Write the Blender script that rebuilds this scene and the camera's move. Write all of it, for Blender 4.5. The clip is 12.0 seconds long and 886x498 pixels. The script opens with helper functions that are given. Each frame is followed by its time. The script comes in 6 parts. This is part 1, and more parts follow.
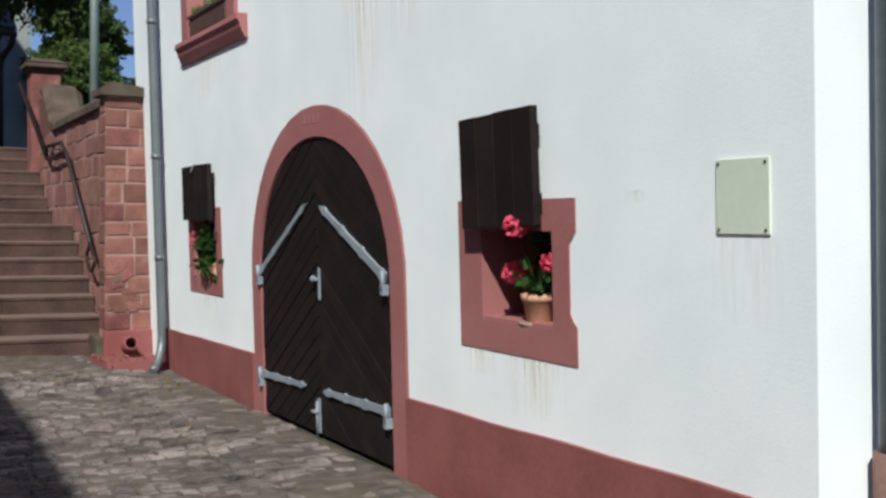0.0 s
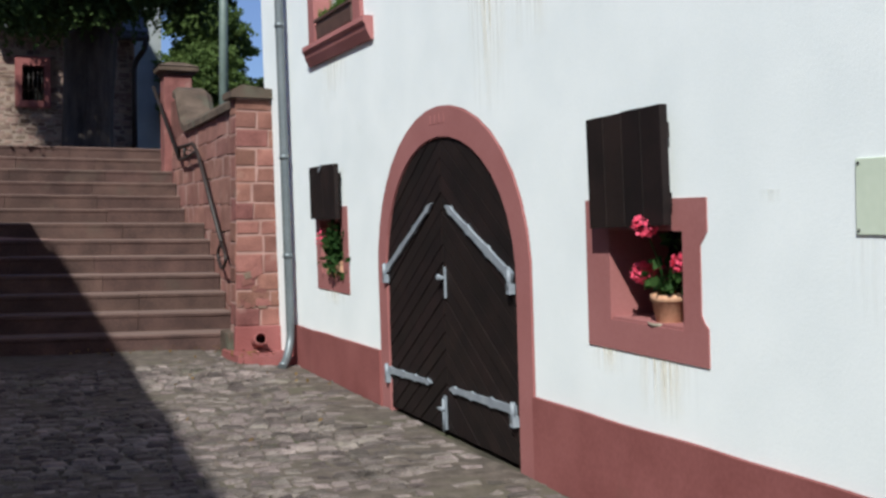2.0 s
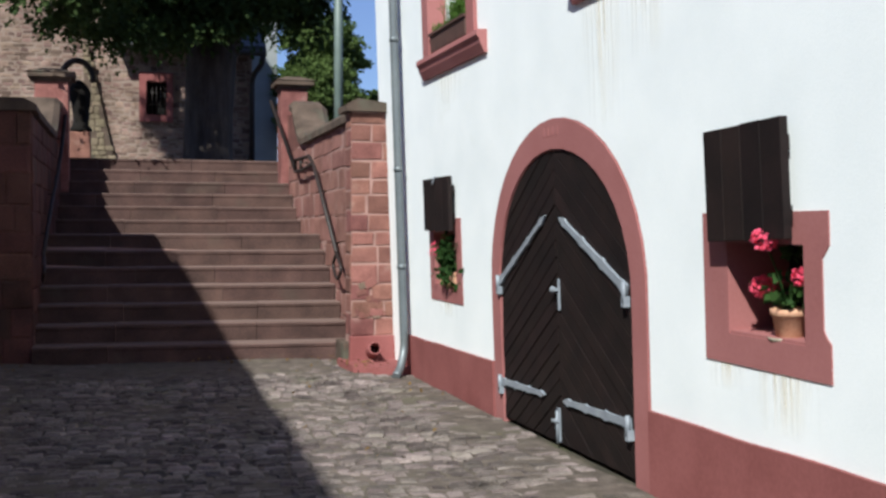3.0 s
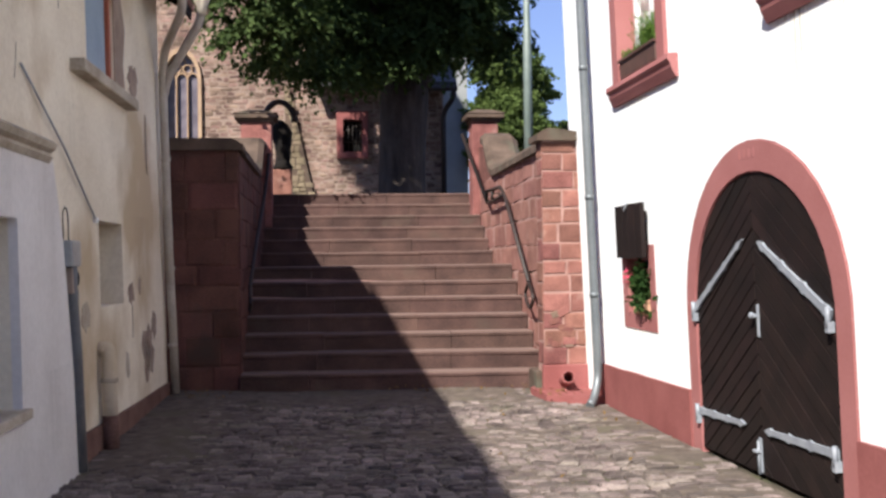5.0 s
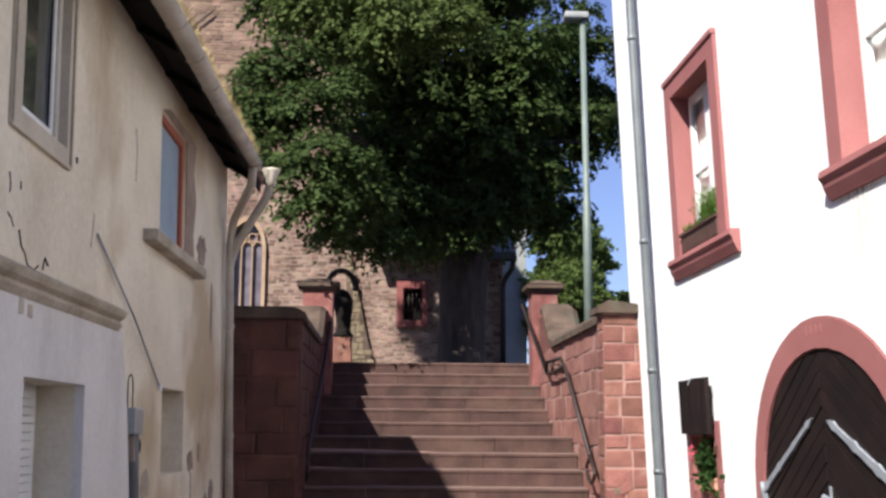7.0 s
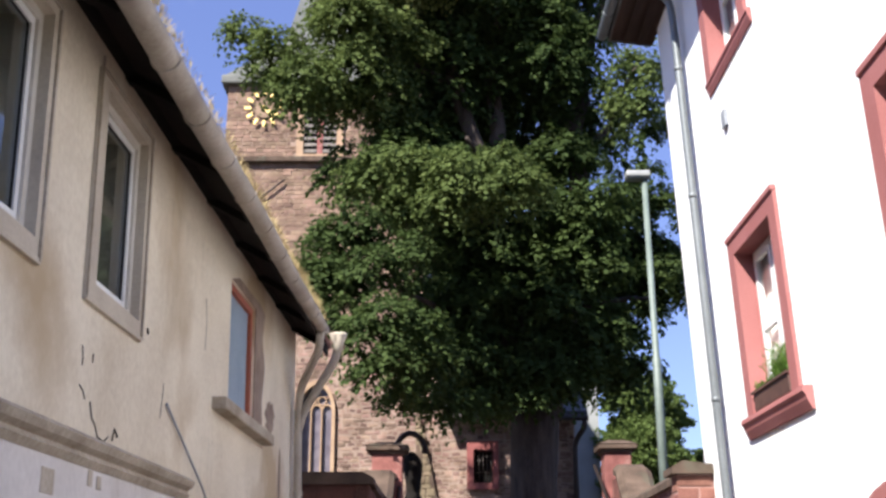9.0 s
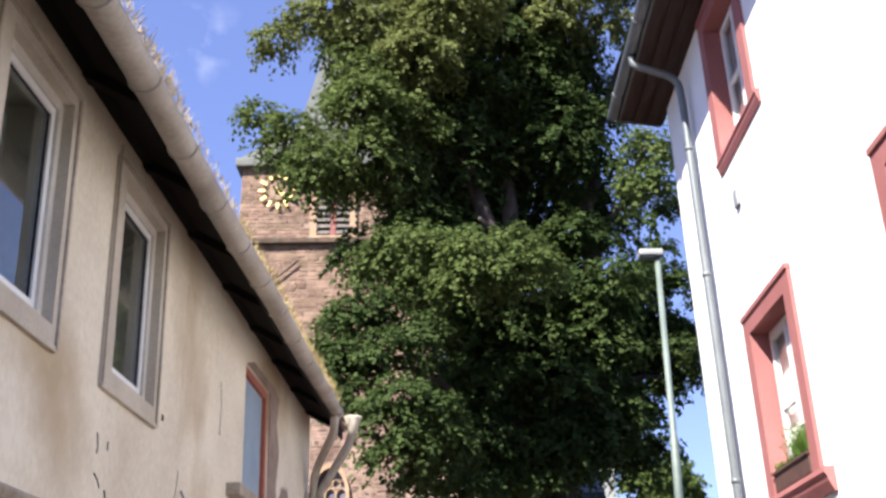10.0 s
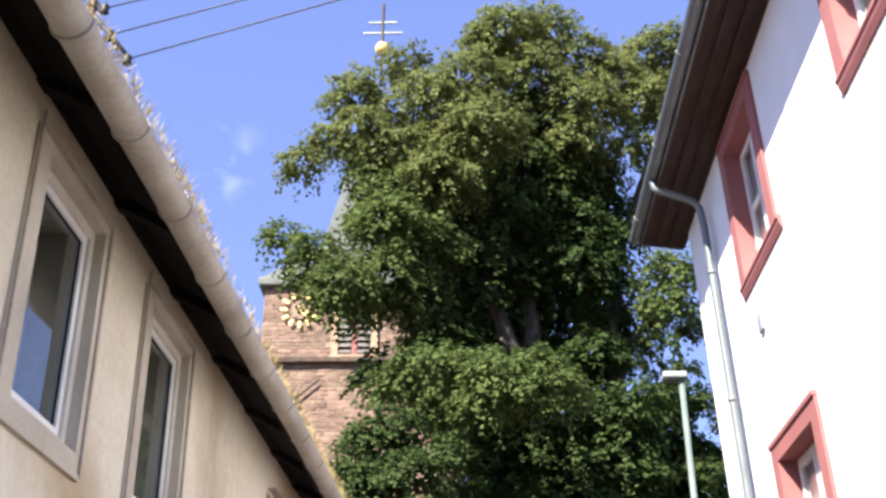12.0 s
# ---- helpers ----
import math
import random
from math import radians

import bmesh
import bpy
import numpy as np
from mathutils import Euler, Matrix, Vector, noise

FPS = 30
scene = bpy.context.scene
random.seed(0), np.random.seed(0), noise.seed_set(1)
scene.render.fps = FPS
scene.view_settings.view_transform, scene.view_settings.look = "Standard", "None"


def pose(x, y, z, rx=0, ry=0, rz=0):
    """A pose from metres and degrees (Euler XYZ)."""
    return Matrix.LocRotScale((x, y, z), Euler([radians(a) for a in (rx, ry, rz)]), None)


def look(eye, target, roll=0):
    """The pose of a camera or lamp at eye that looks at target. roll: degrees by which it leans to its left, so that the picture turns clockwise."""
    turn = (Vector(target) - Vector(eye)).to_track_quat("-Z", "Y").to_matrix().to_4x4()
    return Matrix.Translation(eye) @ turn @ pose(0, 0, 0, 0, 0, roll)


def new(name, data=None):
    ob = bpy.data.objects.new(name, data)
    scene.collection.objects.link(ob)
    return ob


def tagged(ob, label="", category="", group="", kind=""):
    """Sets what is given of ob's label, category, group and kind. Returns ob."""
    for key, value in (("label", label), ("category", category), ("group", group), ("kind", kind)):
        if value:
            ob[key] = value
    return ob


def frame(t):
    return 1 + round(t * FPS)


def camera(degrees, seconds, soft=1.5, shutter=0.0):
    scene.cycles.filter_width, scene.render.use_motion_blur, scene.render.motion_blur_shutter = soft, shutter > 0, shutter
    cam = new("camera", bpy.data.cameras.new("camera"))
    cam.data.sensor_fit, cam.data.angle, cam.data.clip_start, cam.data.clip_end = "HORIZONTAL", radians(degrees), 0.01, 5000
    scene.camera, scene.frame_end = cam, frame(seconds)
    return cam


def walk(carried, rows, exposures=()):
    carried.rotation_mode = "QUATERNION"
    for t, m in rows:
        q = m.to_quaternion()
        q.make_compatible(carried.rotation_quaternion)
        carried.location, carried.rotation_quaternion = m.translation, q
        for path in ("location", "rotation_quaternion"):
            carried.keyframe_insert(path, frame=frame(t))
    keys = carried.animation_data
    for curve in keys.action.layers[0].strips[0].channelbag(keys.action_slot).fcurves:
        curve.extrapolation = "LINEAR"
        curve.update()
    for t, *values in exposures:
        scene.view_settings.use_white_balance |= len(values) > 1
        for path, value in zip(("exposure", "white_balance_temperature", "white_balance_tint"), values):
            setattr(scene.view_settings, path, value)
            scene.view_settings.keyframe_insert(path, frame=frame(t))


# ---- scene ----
cam = camera(43.76, 12.0, soft=2.8)
EYE = 1.29
ROWS = [
    (0, 0.102, 0.078, -0.009, -28.41, -1.26, 0.49),
    (0.5, 0.107, 0.078, -0.002, -27.92, -1.32, 0.22),
    (1, 0.092, 0.076, 0.005, -26.23, -1.43, 0.07),
    (1.5, 0.072, 0.074, 0.006, -24.29, -1.56, 0.13),
    (2, 0.057, 0.073, 0.014, -22.25, -1.56, 0.16),
    (2.5, 0.031, 0.059, 0.022, -19.85, -1.38, 0.17),
    (3, 0.019, 0.040, 0.030, -16.55, -1.08, 0.11),
    (3.5, 0.009, 0.024, 0.033, -13.35, -0.82, 0.02),
    (5.5, 0.000, -0.000, -0.000, -5.66, 2.23, -0.43),
    (6, -0.011, -0.002, 0.009, -5.25, 4.94, 0.09),
    (6.5, -0.020, -0.014, 0.021, -4.73, 7.27, 0.03),
    (7, -0.025, -0.008, 0.030, -3.69, 9.32, 0.29),
    (9, 0.006, -0.043, 0.050, 0.00, 17.54, -0.14),
    (9.5, 0.004, -0.054, 0.061, 0.52, 19.72, -0.67),
    (10, -0.002, -0.058, 0.067, 0.69, 21.65, -0.48),
    (10.5, -0.009, -0.062, 0.080, 0.90, 23.57, -0.42),
    (11, -0.013, -0.068, 0.082, 1.12, 24.86, -0.35),
    (11.5, -0.018, -0.081, 0.094, 1.50, 26.24, 0.19),
    (12, -0.019, -0.090, 0.103, 1.87, 27.77, 0.25),
]
EXPOSURES = [(0.0, 0.25, 6000, 1), (1.0, 0.29, 5980, 1), (2.5, 0.53, 5930, 1), (3.5, 0.74, 6030, 3), (5.5, 1.18, 6500, 10), (7.0, 1.08, 6420, 9), (9.0, 1.42, 6450, 10), (10.5, 1.79, 6520, 10), (12.0, 1.95, 6600, 9)]
walk(cam, [(t, pose(x, y, EYE + z, 0, 0, yaw) @ pose(0, 0, 0, 90 + pitch) @ pose(0, 0, 0, 0, 0, roll)) for t, x, y, z, yaw, pitch, roll in ROWS], EXPOSURES)

# ---- light ----
LIGHT = Vector((0.62, 0.88, -1.0)).normalized()
sun = new("sun", bpy.data.lights.new("sun", "SUN"))
sun.data.energy, sun.data.angle, sun.data.color = 4.9, radians(0.55), (1.0, 0.95, 0.87)
sun.matrix_world = look((0, 0, 30), Vector((0, 0, 30)) + LIGHT)
CLOUD = (-0.2197, 0.8228, 0.5242)
world = bpy.data.worlds.new("sky")
scene.world = world
world.use_nodes = True
wn, wl = world.node_tree.nodes, world.node_tree.links
sky = wn.new("ShaderNodeTexSky")
sky.sky_type, sky.sun_disc = "NISHITA", False
sky.sun_elevation = math.asin(-LIGHT.z)
sky.sun_rotation = math.atan2(-LIGHT.x, -LIGHT.y)
sky.air_density, sky.dust_density, sky.ozone_density, sky.altitude = 1.0, 0.0, 5.0, 400
deep = wn.new("ShaderNodeHueSaturation")
deep.inputs["Saturation"].default_value, deep.inputs["Hue"].default_value = 0.88, 0.51
even = wn.new("ShaderNodeMix")
even.data_type = "RGBA"
even.inputs[0].default_value, even.inputs[7].default_value = 0.55, (0.36, 0.80, 2.5, 1)
wl.new(sky.outputs[0], even.inputs[6])
wl.new(even.outputs[2], deep.inputs["Color"])
# one faint wisp of cloud in the open sky
coord = wn.new("ShaderNodeTexCoord")
puff = wn.new("ShaderNodeTexNoise")
puff.inputs["Scale"].default_value, puff.inputs["Detail"].default_value = 22.0, 6
wl.new(coord.outputs["Generated"], puff.inputs[0])
near = wn.new("ShaderNodeVectorMath")
near.operation = "DISTANCE"
near.inputs[1].default_value = CLOUD
wl.new(coord.outputs["Generated"], near.inputs[0])
fade = wn.new("ShaderNodeMapRange")
fade.inputs[1].default_value, fade.inputs[2].default_value, fade.inputs[3].default_value, fade.inputs[4].default_value = 0.0, 0.045, 1.0, 0.0
wl.new(near.outputs["Value"], fade.inputs[0])
thin = wn.new("ShaderNodeMath")
thin.operation = "MULTIPLY"
wl.new(fade.outputs[0], thin.inputs[0])
shred = wn.new("ShaderNodeMapRange")
shred.inputs[1].default_value, shred.inputs[2].default_value, shred.inputs[4].default_value = 0.5, 0.75, 0.55
wl.new(puff.outputs[0], shred.inputs[0])
wl.new(shred.outputs[0], thin.inputs[1])
veil = wn.new("ShaderNodeMix")
veil.data_type = "RGBA"
wl.new(thin.outputs[0], veil.inputs[0])
wl.new(deep.outputs[0], veil.inputs[6])
veil.inputs[7].default_value = (4.5, 4.7, 5.2, 1)
wl.new(veil.outputs[2], wn["Background"].inputs[0])
wn["Background"].inputs[1].default_value = 0.104


# ---- materials ----
def nodes_of(name):
    m = bpy.data.materials.new(name)
    m.use_nodes = True
    return m, m.node_tree.nodes, m.node_tree.links


def ramp_between(n, l, fac, stops):
    r = n.new("ShaderNodeValToRGB")
    while len(r.color_ramp.elements) < len(stops):
        r.color_ramp.elements.new(0.5)
    for e, (p, c) in zip(r.color_ramp.elements, stops):
        e.position, e.color = p, (*c, 1)
    l.new(fac, r.inputs[0])
    return r.outputs[0]


def surf(name, dark, light, scale=3.0, fine=60.0, rough=0.85, bump=0.3, piece=0.0, stain=None, stain_scale=0.8, stain_at=0.6, metal=0.0, stretch=(1, 1, 1), depth=0.006, top_tint=None):
    """A two-scale noise material on world position; piece: how much single pieces differ in value."""
    m, n, l = nodes_of(name)
    b = n["Principled BSDF"]
    b.inputs["Roughness"].default_value, b.inputs["Metallic"].default_value = rough, metal
    b.inputs["Specular IOR Level"].default_value = 0.5 if rough < 0.7 else 0.25
    geo = n.new("ShaderNodeNewGeometry")
    mp = n.new("ShaderNodeMapping")
    mp.inputs["Scale"].default_value = stretch
    l.new(geo.outputs["Position"], mp.inputs[0])
    big = n.new("ShaderNodeTexNoise")
    big.inputs["Scale"].default_value, big.inputs["Detail"].default_value = scale, 5
    small = n.new("ShaderNodeTexNoise")
    small.inputs["Scale"].default_value, small.inputs["Detail"].default_value = fine, 4
    l.new(mp.outputs[0], big.inputs[0])
    l.new(mp.outputs[0], small.inputs[0])
    mix = n.new("ShaderNodeMath")
    mix.operation = "MULTIPLY_ADD"
    mix.inputs[1].default_value = 0.35
    l.new(small.outputs[0], mix.inputs[0])
    half = n.new("ShaderNodeMath")
    half.operation = "MULTIPLY"
    half.inputs[1].default_value = 0.65
    l.new(big.outputs[0], half.inputs[0])
    l.new(half.outputs[0], mix.inputs[2])
    col = ramp_between(n, l, mix.outputs[0], [(0.36, dark), (0.64, light)])
    if stain:
        st = n.new("ShaderNodeTexNoise")
        st.inputs["Scale"].default_value, st.inputs["Detail"].default_value = stain_scale, 7
        l.new(mp.outputs[0], st.inputs[0])
        mr = n.new("ShaderNodeMapRange")
        mr.inputs[1].default_value, mr.inputs[2].default_value = stain_at, stain_at + 0.16
        l.new(st.outputs[0], mr.inputs[0])
        mx = n.new("ShaderNodeMix")
        mx.data_type = "RGBA"
        l.new(mr.outputs[0], mx.inputs[0])
        l.new(col, mx.inputs[6])
        mx.inputs[7].default_value = (*stain, 1)
        col = mx.outputs[2]
    if piece:
        info = n.new("ShaderNodeObjectInfo")
        add = n.new("ShaderNodeMath")
        add.operation = "ADD"
        l.new(info.outputs["Random"], add.inputs[0])
        l.new(geo.outputs["Random Per Island"], add.inputs[1])
        fr = n.new("ShaderNodeMath")
        fr.operation = "FRACT"
        l.new(add.outputs[0], fr.inputs[0])
        hsv = n.new("ShaderNodeHueSaturation")
        rng = n.new("ShaderNodeMapRange")
        rng.inputs[3].default_value, rng.inputs[4].default_value = 1 - piece, 1 + piece
        l.new(fr.outputs[0], rng.inputs[0])
        l.new(rng.outputs[0], hsv.inputs["Value"])
        hue = n.new("ShaderNodeMapRange")
        hue.inputs[3].default_value, hue.inputs[4].default_value = 0.5 - piece * 0.04, 0.5 + piece * 0.04
        odd = n.new("ShaderNodeMath")
        odd.operation = "MULTIPLY"
        odd.inputs[1].default_value = 7.31
        l.new(fr.outputs[0], odd.inputs[0])
        fr2 = n.new("ShaderNodeMath")
        fr2.operation = "FRACT"
        l.new(odd.outputs[0], fr2.inputs[0])
        l.new(fr2.outputs[0], hue.inputs[0])
        l.new(hue.outputs[0], hsv.inputs["Hue"])
        l.new(col, hsv.inputs["Color"])
        col = hsv.outputs[0]
    # faces that point up mix towards a second colour
    if top_tint:
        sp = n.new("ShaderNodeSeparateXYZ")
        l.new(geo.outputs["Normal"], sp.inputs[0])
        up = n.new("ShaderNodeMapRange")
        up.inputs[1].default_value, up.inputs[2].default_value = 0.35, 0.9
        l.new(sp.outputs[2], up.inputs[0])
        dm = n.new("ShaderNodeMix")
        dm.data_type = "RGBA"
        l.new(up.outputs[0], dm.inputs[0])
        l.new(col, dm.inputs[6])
        dm.inputs[7].default_value = (*top_tint, 1)
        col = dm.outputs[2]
    l.new(col, b.inputs["Base Color"])
    if bump:
        bp = n.new("ShaderNodeBump")
        bp.inputs["Strength"].default_value, bp.inputs["Distance"].default_value = bump, depth
        l.new(mix.outputs[0], bp.inputs["Height"])
        l.new(bp.outputs[0], b.inputs["Normal"])
    return m


def leaf_mat(name, dark, light):
    m, n, l = nodes_of(name)
    b = n["Principled BSDF"]
    geo = n.new("ShaderNodeNewGeometry")
    tex = n.new("ShaderNodeTexNoise")
    tex.inputs["Scale"].default_value = 0.7
    l.new(geo.outputs["Position"], tex.inputs[0])
    av = n.new("ShaderNodeMath")
    av.operation = "MULTIPLY_ADD"
    av.inputs[1].default_value = 0.35
    l.new(geo.outputs["Random Per Island"], av.inputs[0])
    hf = n.new("ShaderNodeMath")
    hf.operation = "MULTIPLY"
    hf.inputs[1].default_value = 0.65
    l.new(tex.outputs[0], hf.inputs[0])
    l.new(hf.outputs[0], av.inputs[2])
    col = ramp_between(n, l, av.outputs[0], [(0.15, dark), (0.85, light)])
    l.new(col, b.inputs["Base Color"])
    b.inputs["Roughness"].default_value = 0.7
    b.inputs["Specular IOR Level"].default_value = 0.12
    tr = n.new("ShaderNodeBsdfTranslucent")
    l.new(col, tr.inputs[0])
    ms = n.new("ShaderNodeMixShader")
    ms.inputs[0].default_value = 0.42
    l.new(b.outputs[0], ms.inputs[1])
    l.new(tr.outputs[0], ms.inputs[2])
    l.new(ms.outputs[0], n["Material Output"].inputs[0])
    return m


def streak_mat(name, tint, strength):
    """Thin dirt runs: opaque in streaks, fading downwards and to the sides."""
    m, n, l = nodes_of(name)
    b = n["Principled BSDF"]
    b.inputs["Base Color"].default_value, b.inputs["Roughness"].default_value = (*tint, 1), 0.95
    tc = n.new("ShaderNodeTexCoord")
    geo = n.new("ShaderNodeNewGeometry")
    mp = n.new("ShaderNodeMapping")
    mp.inputs["Scale"].default_value = (30, 30, 1.2)
    l.new(geo.outputs["Position"], mp.inputs[0])
    tex = n.new("ShaderNodeTexNoise")
    tex.inputs["Scale"].default_value, tex.inputs["Detail"].default_value = 1.0, 4
    l.new(mp.outputs[0], tex.inputs[0])
    cut = n.new("ShaderNodeMapRange")
    cut.inputs[1].default_value, cut.inputs[2].default_value = 0.42, 0.72
    l.new(tex.outputs[0], cut.inputs[0])
    sep = n.new("ShaderNodeSeparateXYZ")
    l.new(tc.outputs["Generated"], sep.inputs[0])
    side = n.new("ShaderNodeMath")
    side.operation = "PINGPONG"
    side.inputs[1].default_value = 0.5
    l.new(sep.outputs[1], side.inputs[0])
    last = cut.outputs[0]
    for src, k in ((side.outputs[0], 2.0 * strength), (sep.outputs[2], 1.0)):
        a, c = n.new("ShaderNodeMath"), n.new("ShaderNodeMath")
        a.operation = c.operation = "MULTIPLY"
        l.new(src, a.inputs[0])
        a.inputs[1].default_value = k
        l.new(a.outputs[0], c.inputs[0])
        l.new(last, c.inputs[1])
        last = c.outputs[0]
    l.new(last, b.inputs["Alpha"])
    return m


def glass_mat(name, tint, rough=0.02):
    m, n, l = nodes_of(name)
    b = n["Principled BSDF"]
    b.inputs["Base Color"].default_value = (*tint, 1)
    b.inputs["Roughness"].default_value = rough
    b.inputs["Transmission Weight"].default_value = 1.0
    b.inputs["IOR"].default_value = 1.45
    return m


M_STUCCO = surf("white_stucco", (0.77, 0.785, 0.79), (0.845, 0.85, 0.85), 2.0, 110, 0.9, 0.32, stain=(0.66, 0.66, 0.62), stain_scale=1.1, stain_at=0.68, depth=0.008)
M_SOIL = surf("packed_soil", (0.060, 0.047, 0.038), (0.145, 0.114, 0.095), 9.0, 70, 0.95, 0.9, stain=(0.098, 0.085, 0.058), stain_scale=1.6, stain_at=0.52)
M_CONDUIT = surf("dark_grey_conduit", (0.085, 0.088, 0.092), (0.15, 0.155, 0.16), 6.0, 60, 0.6, 0.1)
M_RED = surf("red_paint", (0.192, 0.060, 0.056), (0.258, 0.090, 0.085), 2.5, 50, 0.75, 0.3, stain=(0.22, 0.095, 0.08), stain_scale=3.0, stain_at=0.66)
M_PINK = surf("red_stone_paint", (0.275, 0.104, 0.099), (0.33, 0.134, 0.129), 2.0, 60, 0.75, 0.25)
M_SANDSTONE = surf("red_sandstone", (0.128, 0.052, 0.043), (0.245, 0.108, 0.088), 5.0, 70, 0.9, 0.6, piece=0.28, stain=(0.29, 0.18, 0.15), stain_scale=4, stain_at=0.61, depth=0.012)
M_STEP = surf("step_sandstone", (0.047, 0.027, 0.0235), (0.106, 0.060, 0.050), 3.0, 55, 0.88, 0.5, piece=0.12, stain=(0.085, 0.06, 0.048), stain_scale=2.2, stain_at=0.6, depth=0.008, top_tint=(0.162, 0.108, 0.092))
M_COPING = surf("weathered_coping", (0.052, 0.036, 0.027), (0.122, 0.085, 0.065), 4.0, 60, 0.92, 0.6, stain=(0.09, 0.084, 0.062), stain_scale=3.0, stain_at=0.55)
M_MORTAR = surf("mortar", (0.235, 0.132, 0.112), (0.36, 0.22, 0.19), 6.0, 80, 0.95, 0.5)
M_EARTH = surf("joint_earth", (0.035, 0.030, 0.022), (0.085, 0.07, 0.05), 4.0, 90, 0.95, 0.6, stain=(0.07, 0.075, 0.035), stain_scale=2.0, stain_at=0.58)
M_COBBLE = surf("cobble_stone", (0.060, 0.046, 0.041), (0.212, 0.170, 0.155), 3.0, 70, 0.8, 0.6, piece=0.45, stain=(0.09, 0.08, 0.055), stain_scale=1.5, stain_at=0.58)
M_RUBBLE = surf("church_rubble", (0.110, 0.066, 0.053), (0.27, 0.182, 0.146), 2.0, 40, 0.92, 0.7, piece=0.42, stain=(0.27, 0.2, 0.15), stain_scale=1.2, stain_at=0.6, depth=0.02)
M_TOWER = surf("tower_stone", (0.135, 0.088, 0.066), (0.255, 0.172, 0.127), 1.5, 25, 0.92, 0.6, piece=0.27, depth=0.02)
M_CHURCH_MORTAR = surf("church_mortar", (0.19, 0.135, 0.110), (0.30, 0.225, 0.185), 2.0, 30, 0.95, 0.5)
M_BUTTRESS = surf("mossy_buttress_stone", (0.125, 0.095, 0.062), (0.235, 0.185, 0.125), 2.0, 40, 0.92, 0.5, piece=0.2)
M_QUOIN = surf("tan_quoin", (0.27, 0.18, 0.12), (0.40, 0.28, 0.19), 2.0, 40, 0.9, 0.4)
M_WOOD = surf("dark_stained_wood", (0.0056, 0.0028, 0.0025), (0.0150, 0.0074, 0.0065), 5.0, 60, 0.72, 0.4, piece=0.25)
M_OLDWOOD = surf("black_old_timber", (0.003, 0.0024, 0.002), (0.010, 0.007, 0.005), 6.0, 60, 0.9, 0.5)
M_BROWN = surf("brown_soffit_board", (0.020, 0.012, 0.009), (0.055, 0.031, 0.024), 5.0, 60, 0.7, 0.4, stretch=(6, 0.6, 6))
M_IRON = surf("grey_painted_iron", (0.19, 0.205, 0.235), (0.28, 0.30, 0.33), 12.0, 90, 0.5, 0.2)
M_RAIL = surf("dark_rusty_rail", (0.011, 0.007, 0.006), (0.032, 0.018, 0.015), 12.0, 90, 0.6, 0.2)
M_ZINC = surf("zinc_sheet", (0.115, 0.13, 0.14), (0.175, 0.19, 0.20), 3.0, 50, 0.45, 0.15, metal=0.35)
M_GUTTER = surf("aged_beige_gutter", (0.30, 0.26, 0.21), (0.47, 0.42, 0.36), 3.0, 40, 0.65, 0.25, stain=(0.27, 0.23, 0.19), stain_scale=2.5, stain_at=0.57)
M_PLASTER = surf("old_beige_plaster", (0.60, 0.525, 0.41), (0.79, 0.72, 0.59), 1.1, 30, 0.92, 0.5, stain=(0.47, 0.37, 0.245), stain_scale=0.85, stain_at=0.50, depth=0.01)
M_LOWPLASTER = surf("pale_grey_plaster", (0.60, 0.57, 0.55), (0.74, 0.71, 0.69), 1.5, 30, 0.92, 0.4, stain=(0.45, 0.41, 0.37), stain_scale=1.4, stain_at=0.6, depth=0.01)
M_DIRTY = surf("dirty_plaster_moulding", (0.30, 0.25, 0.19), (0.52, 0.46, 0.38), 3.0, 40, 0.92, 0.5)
M_BARE = surf("bare_render_patch", (0.21, 0.155, 0.125), (0.35, 0.27, 0.22), 6.0, 60, 0.95, 0.7, depth=0.015)
M_PLINTH = surf("dark_red_plinth", (0.10, 0.05, 0.04), (0.19, 0.11, 0.09), 4.0, 50, 0.9, 0.4)
M_PVC = surf("white_window_frame", (0.70, 0.70, 0.69), (0.80, 0.80, 0.79), 3.0, 40, 0.4, 0.05)
M_REDWOOD = surf("red_brown_frame", (0.30, 0.075, 0.04), (0.42, 0.12, 0.06), 8.0, 60, 0.6, 0.2)
M_BLUEPANE = surf("opaque_blue_grey", (0.20, 0.26, 0.33), (0.30, 0.37, 0.44), 2.0, 40, 0.5, 0.1)
M_CURTAIN = surf("white_curtain", (0.6, 0.6, 0.58), (0.78, 0.78, 0.76), 6.0, 60, 0.9, 0.2, stretch=(1, 14, 0.4))
M_PLAQUE = surf("pale_green_sign", (0.56, 0.61, 0.49), (0.63, 0.67, 0.55), 3.0, 40, 0.45, 0.05)
M_SLATE = surf("slate_roof", (0.025, 0.027, 0.03), (0.06, 0.063, 0.066), 3.0, 30, 0.6, 0.4, piece=0.25)
# lighter slate copy: sunlight on the spire is put in the colour
M_SPIRE = surf("sunlit_tone_slate", (0.058, 0.062, 0.058), (0.105, 0.109, 0.100), 3.0, 30, 0.6, 0.3)
M_LEADED = surf("dull_leaded_glass", (0.085, 0.072, 0.092), (0.16, 0.14, 0.165), 5.0, 40, 0.3, 0.2)
M_TILE = surf("old_roof_tile", (0.13, 0.06, 0.04), (0.26, 0.13, 0.09), 4.0, 50, 0.9, 0.5, piece=0.25)
M_LOUVRE = surf("weathered_grey_louvre", (0.085, 0.075, 0.068), (0.17, 0.15, 0.135), 6.0, 50, 0.85, 0.3)
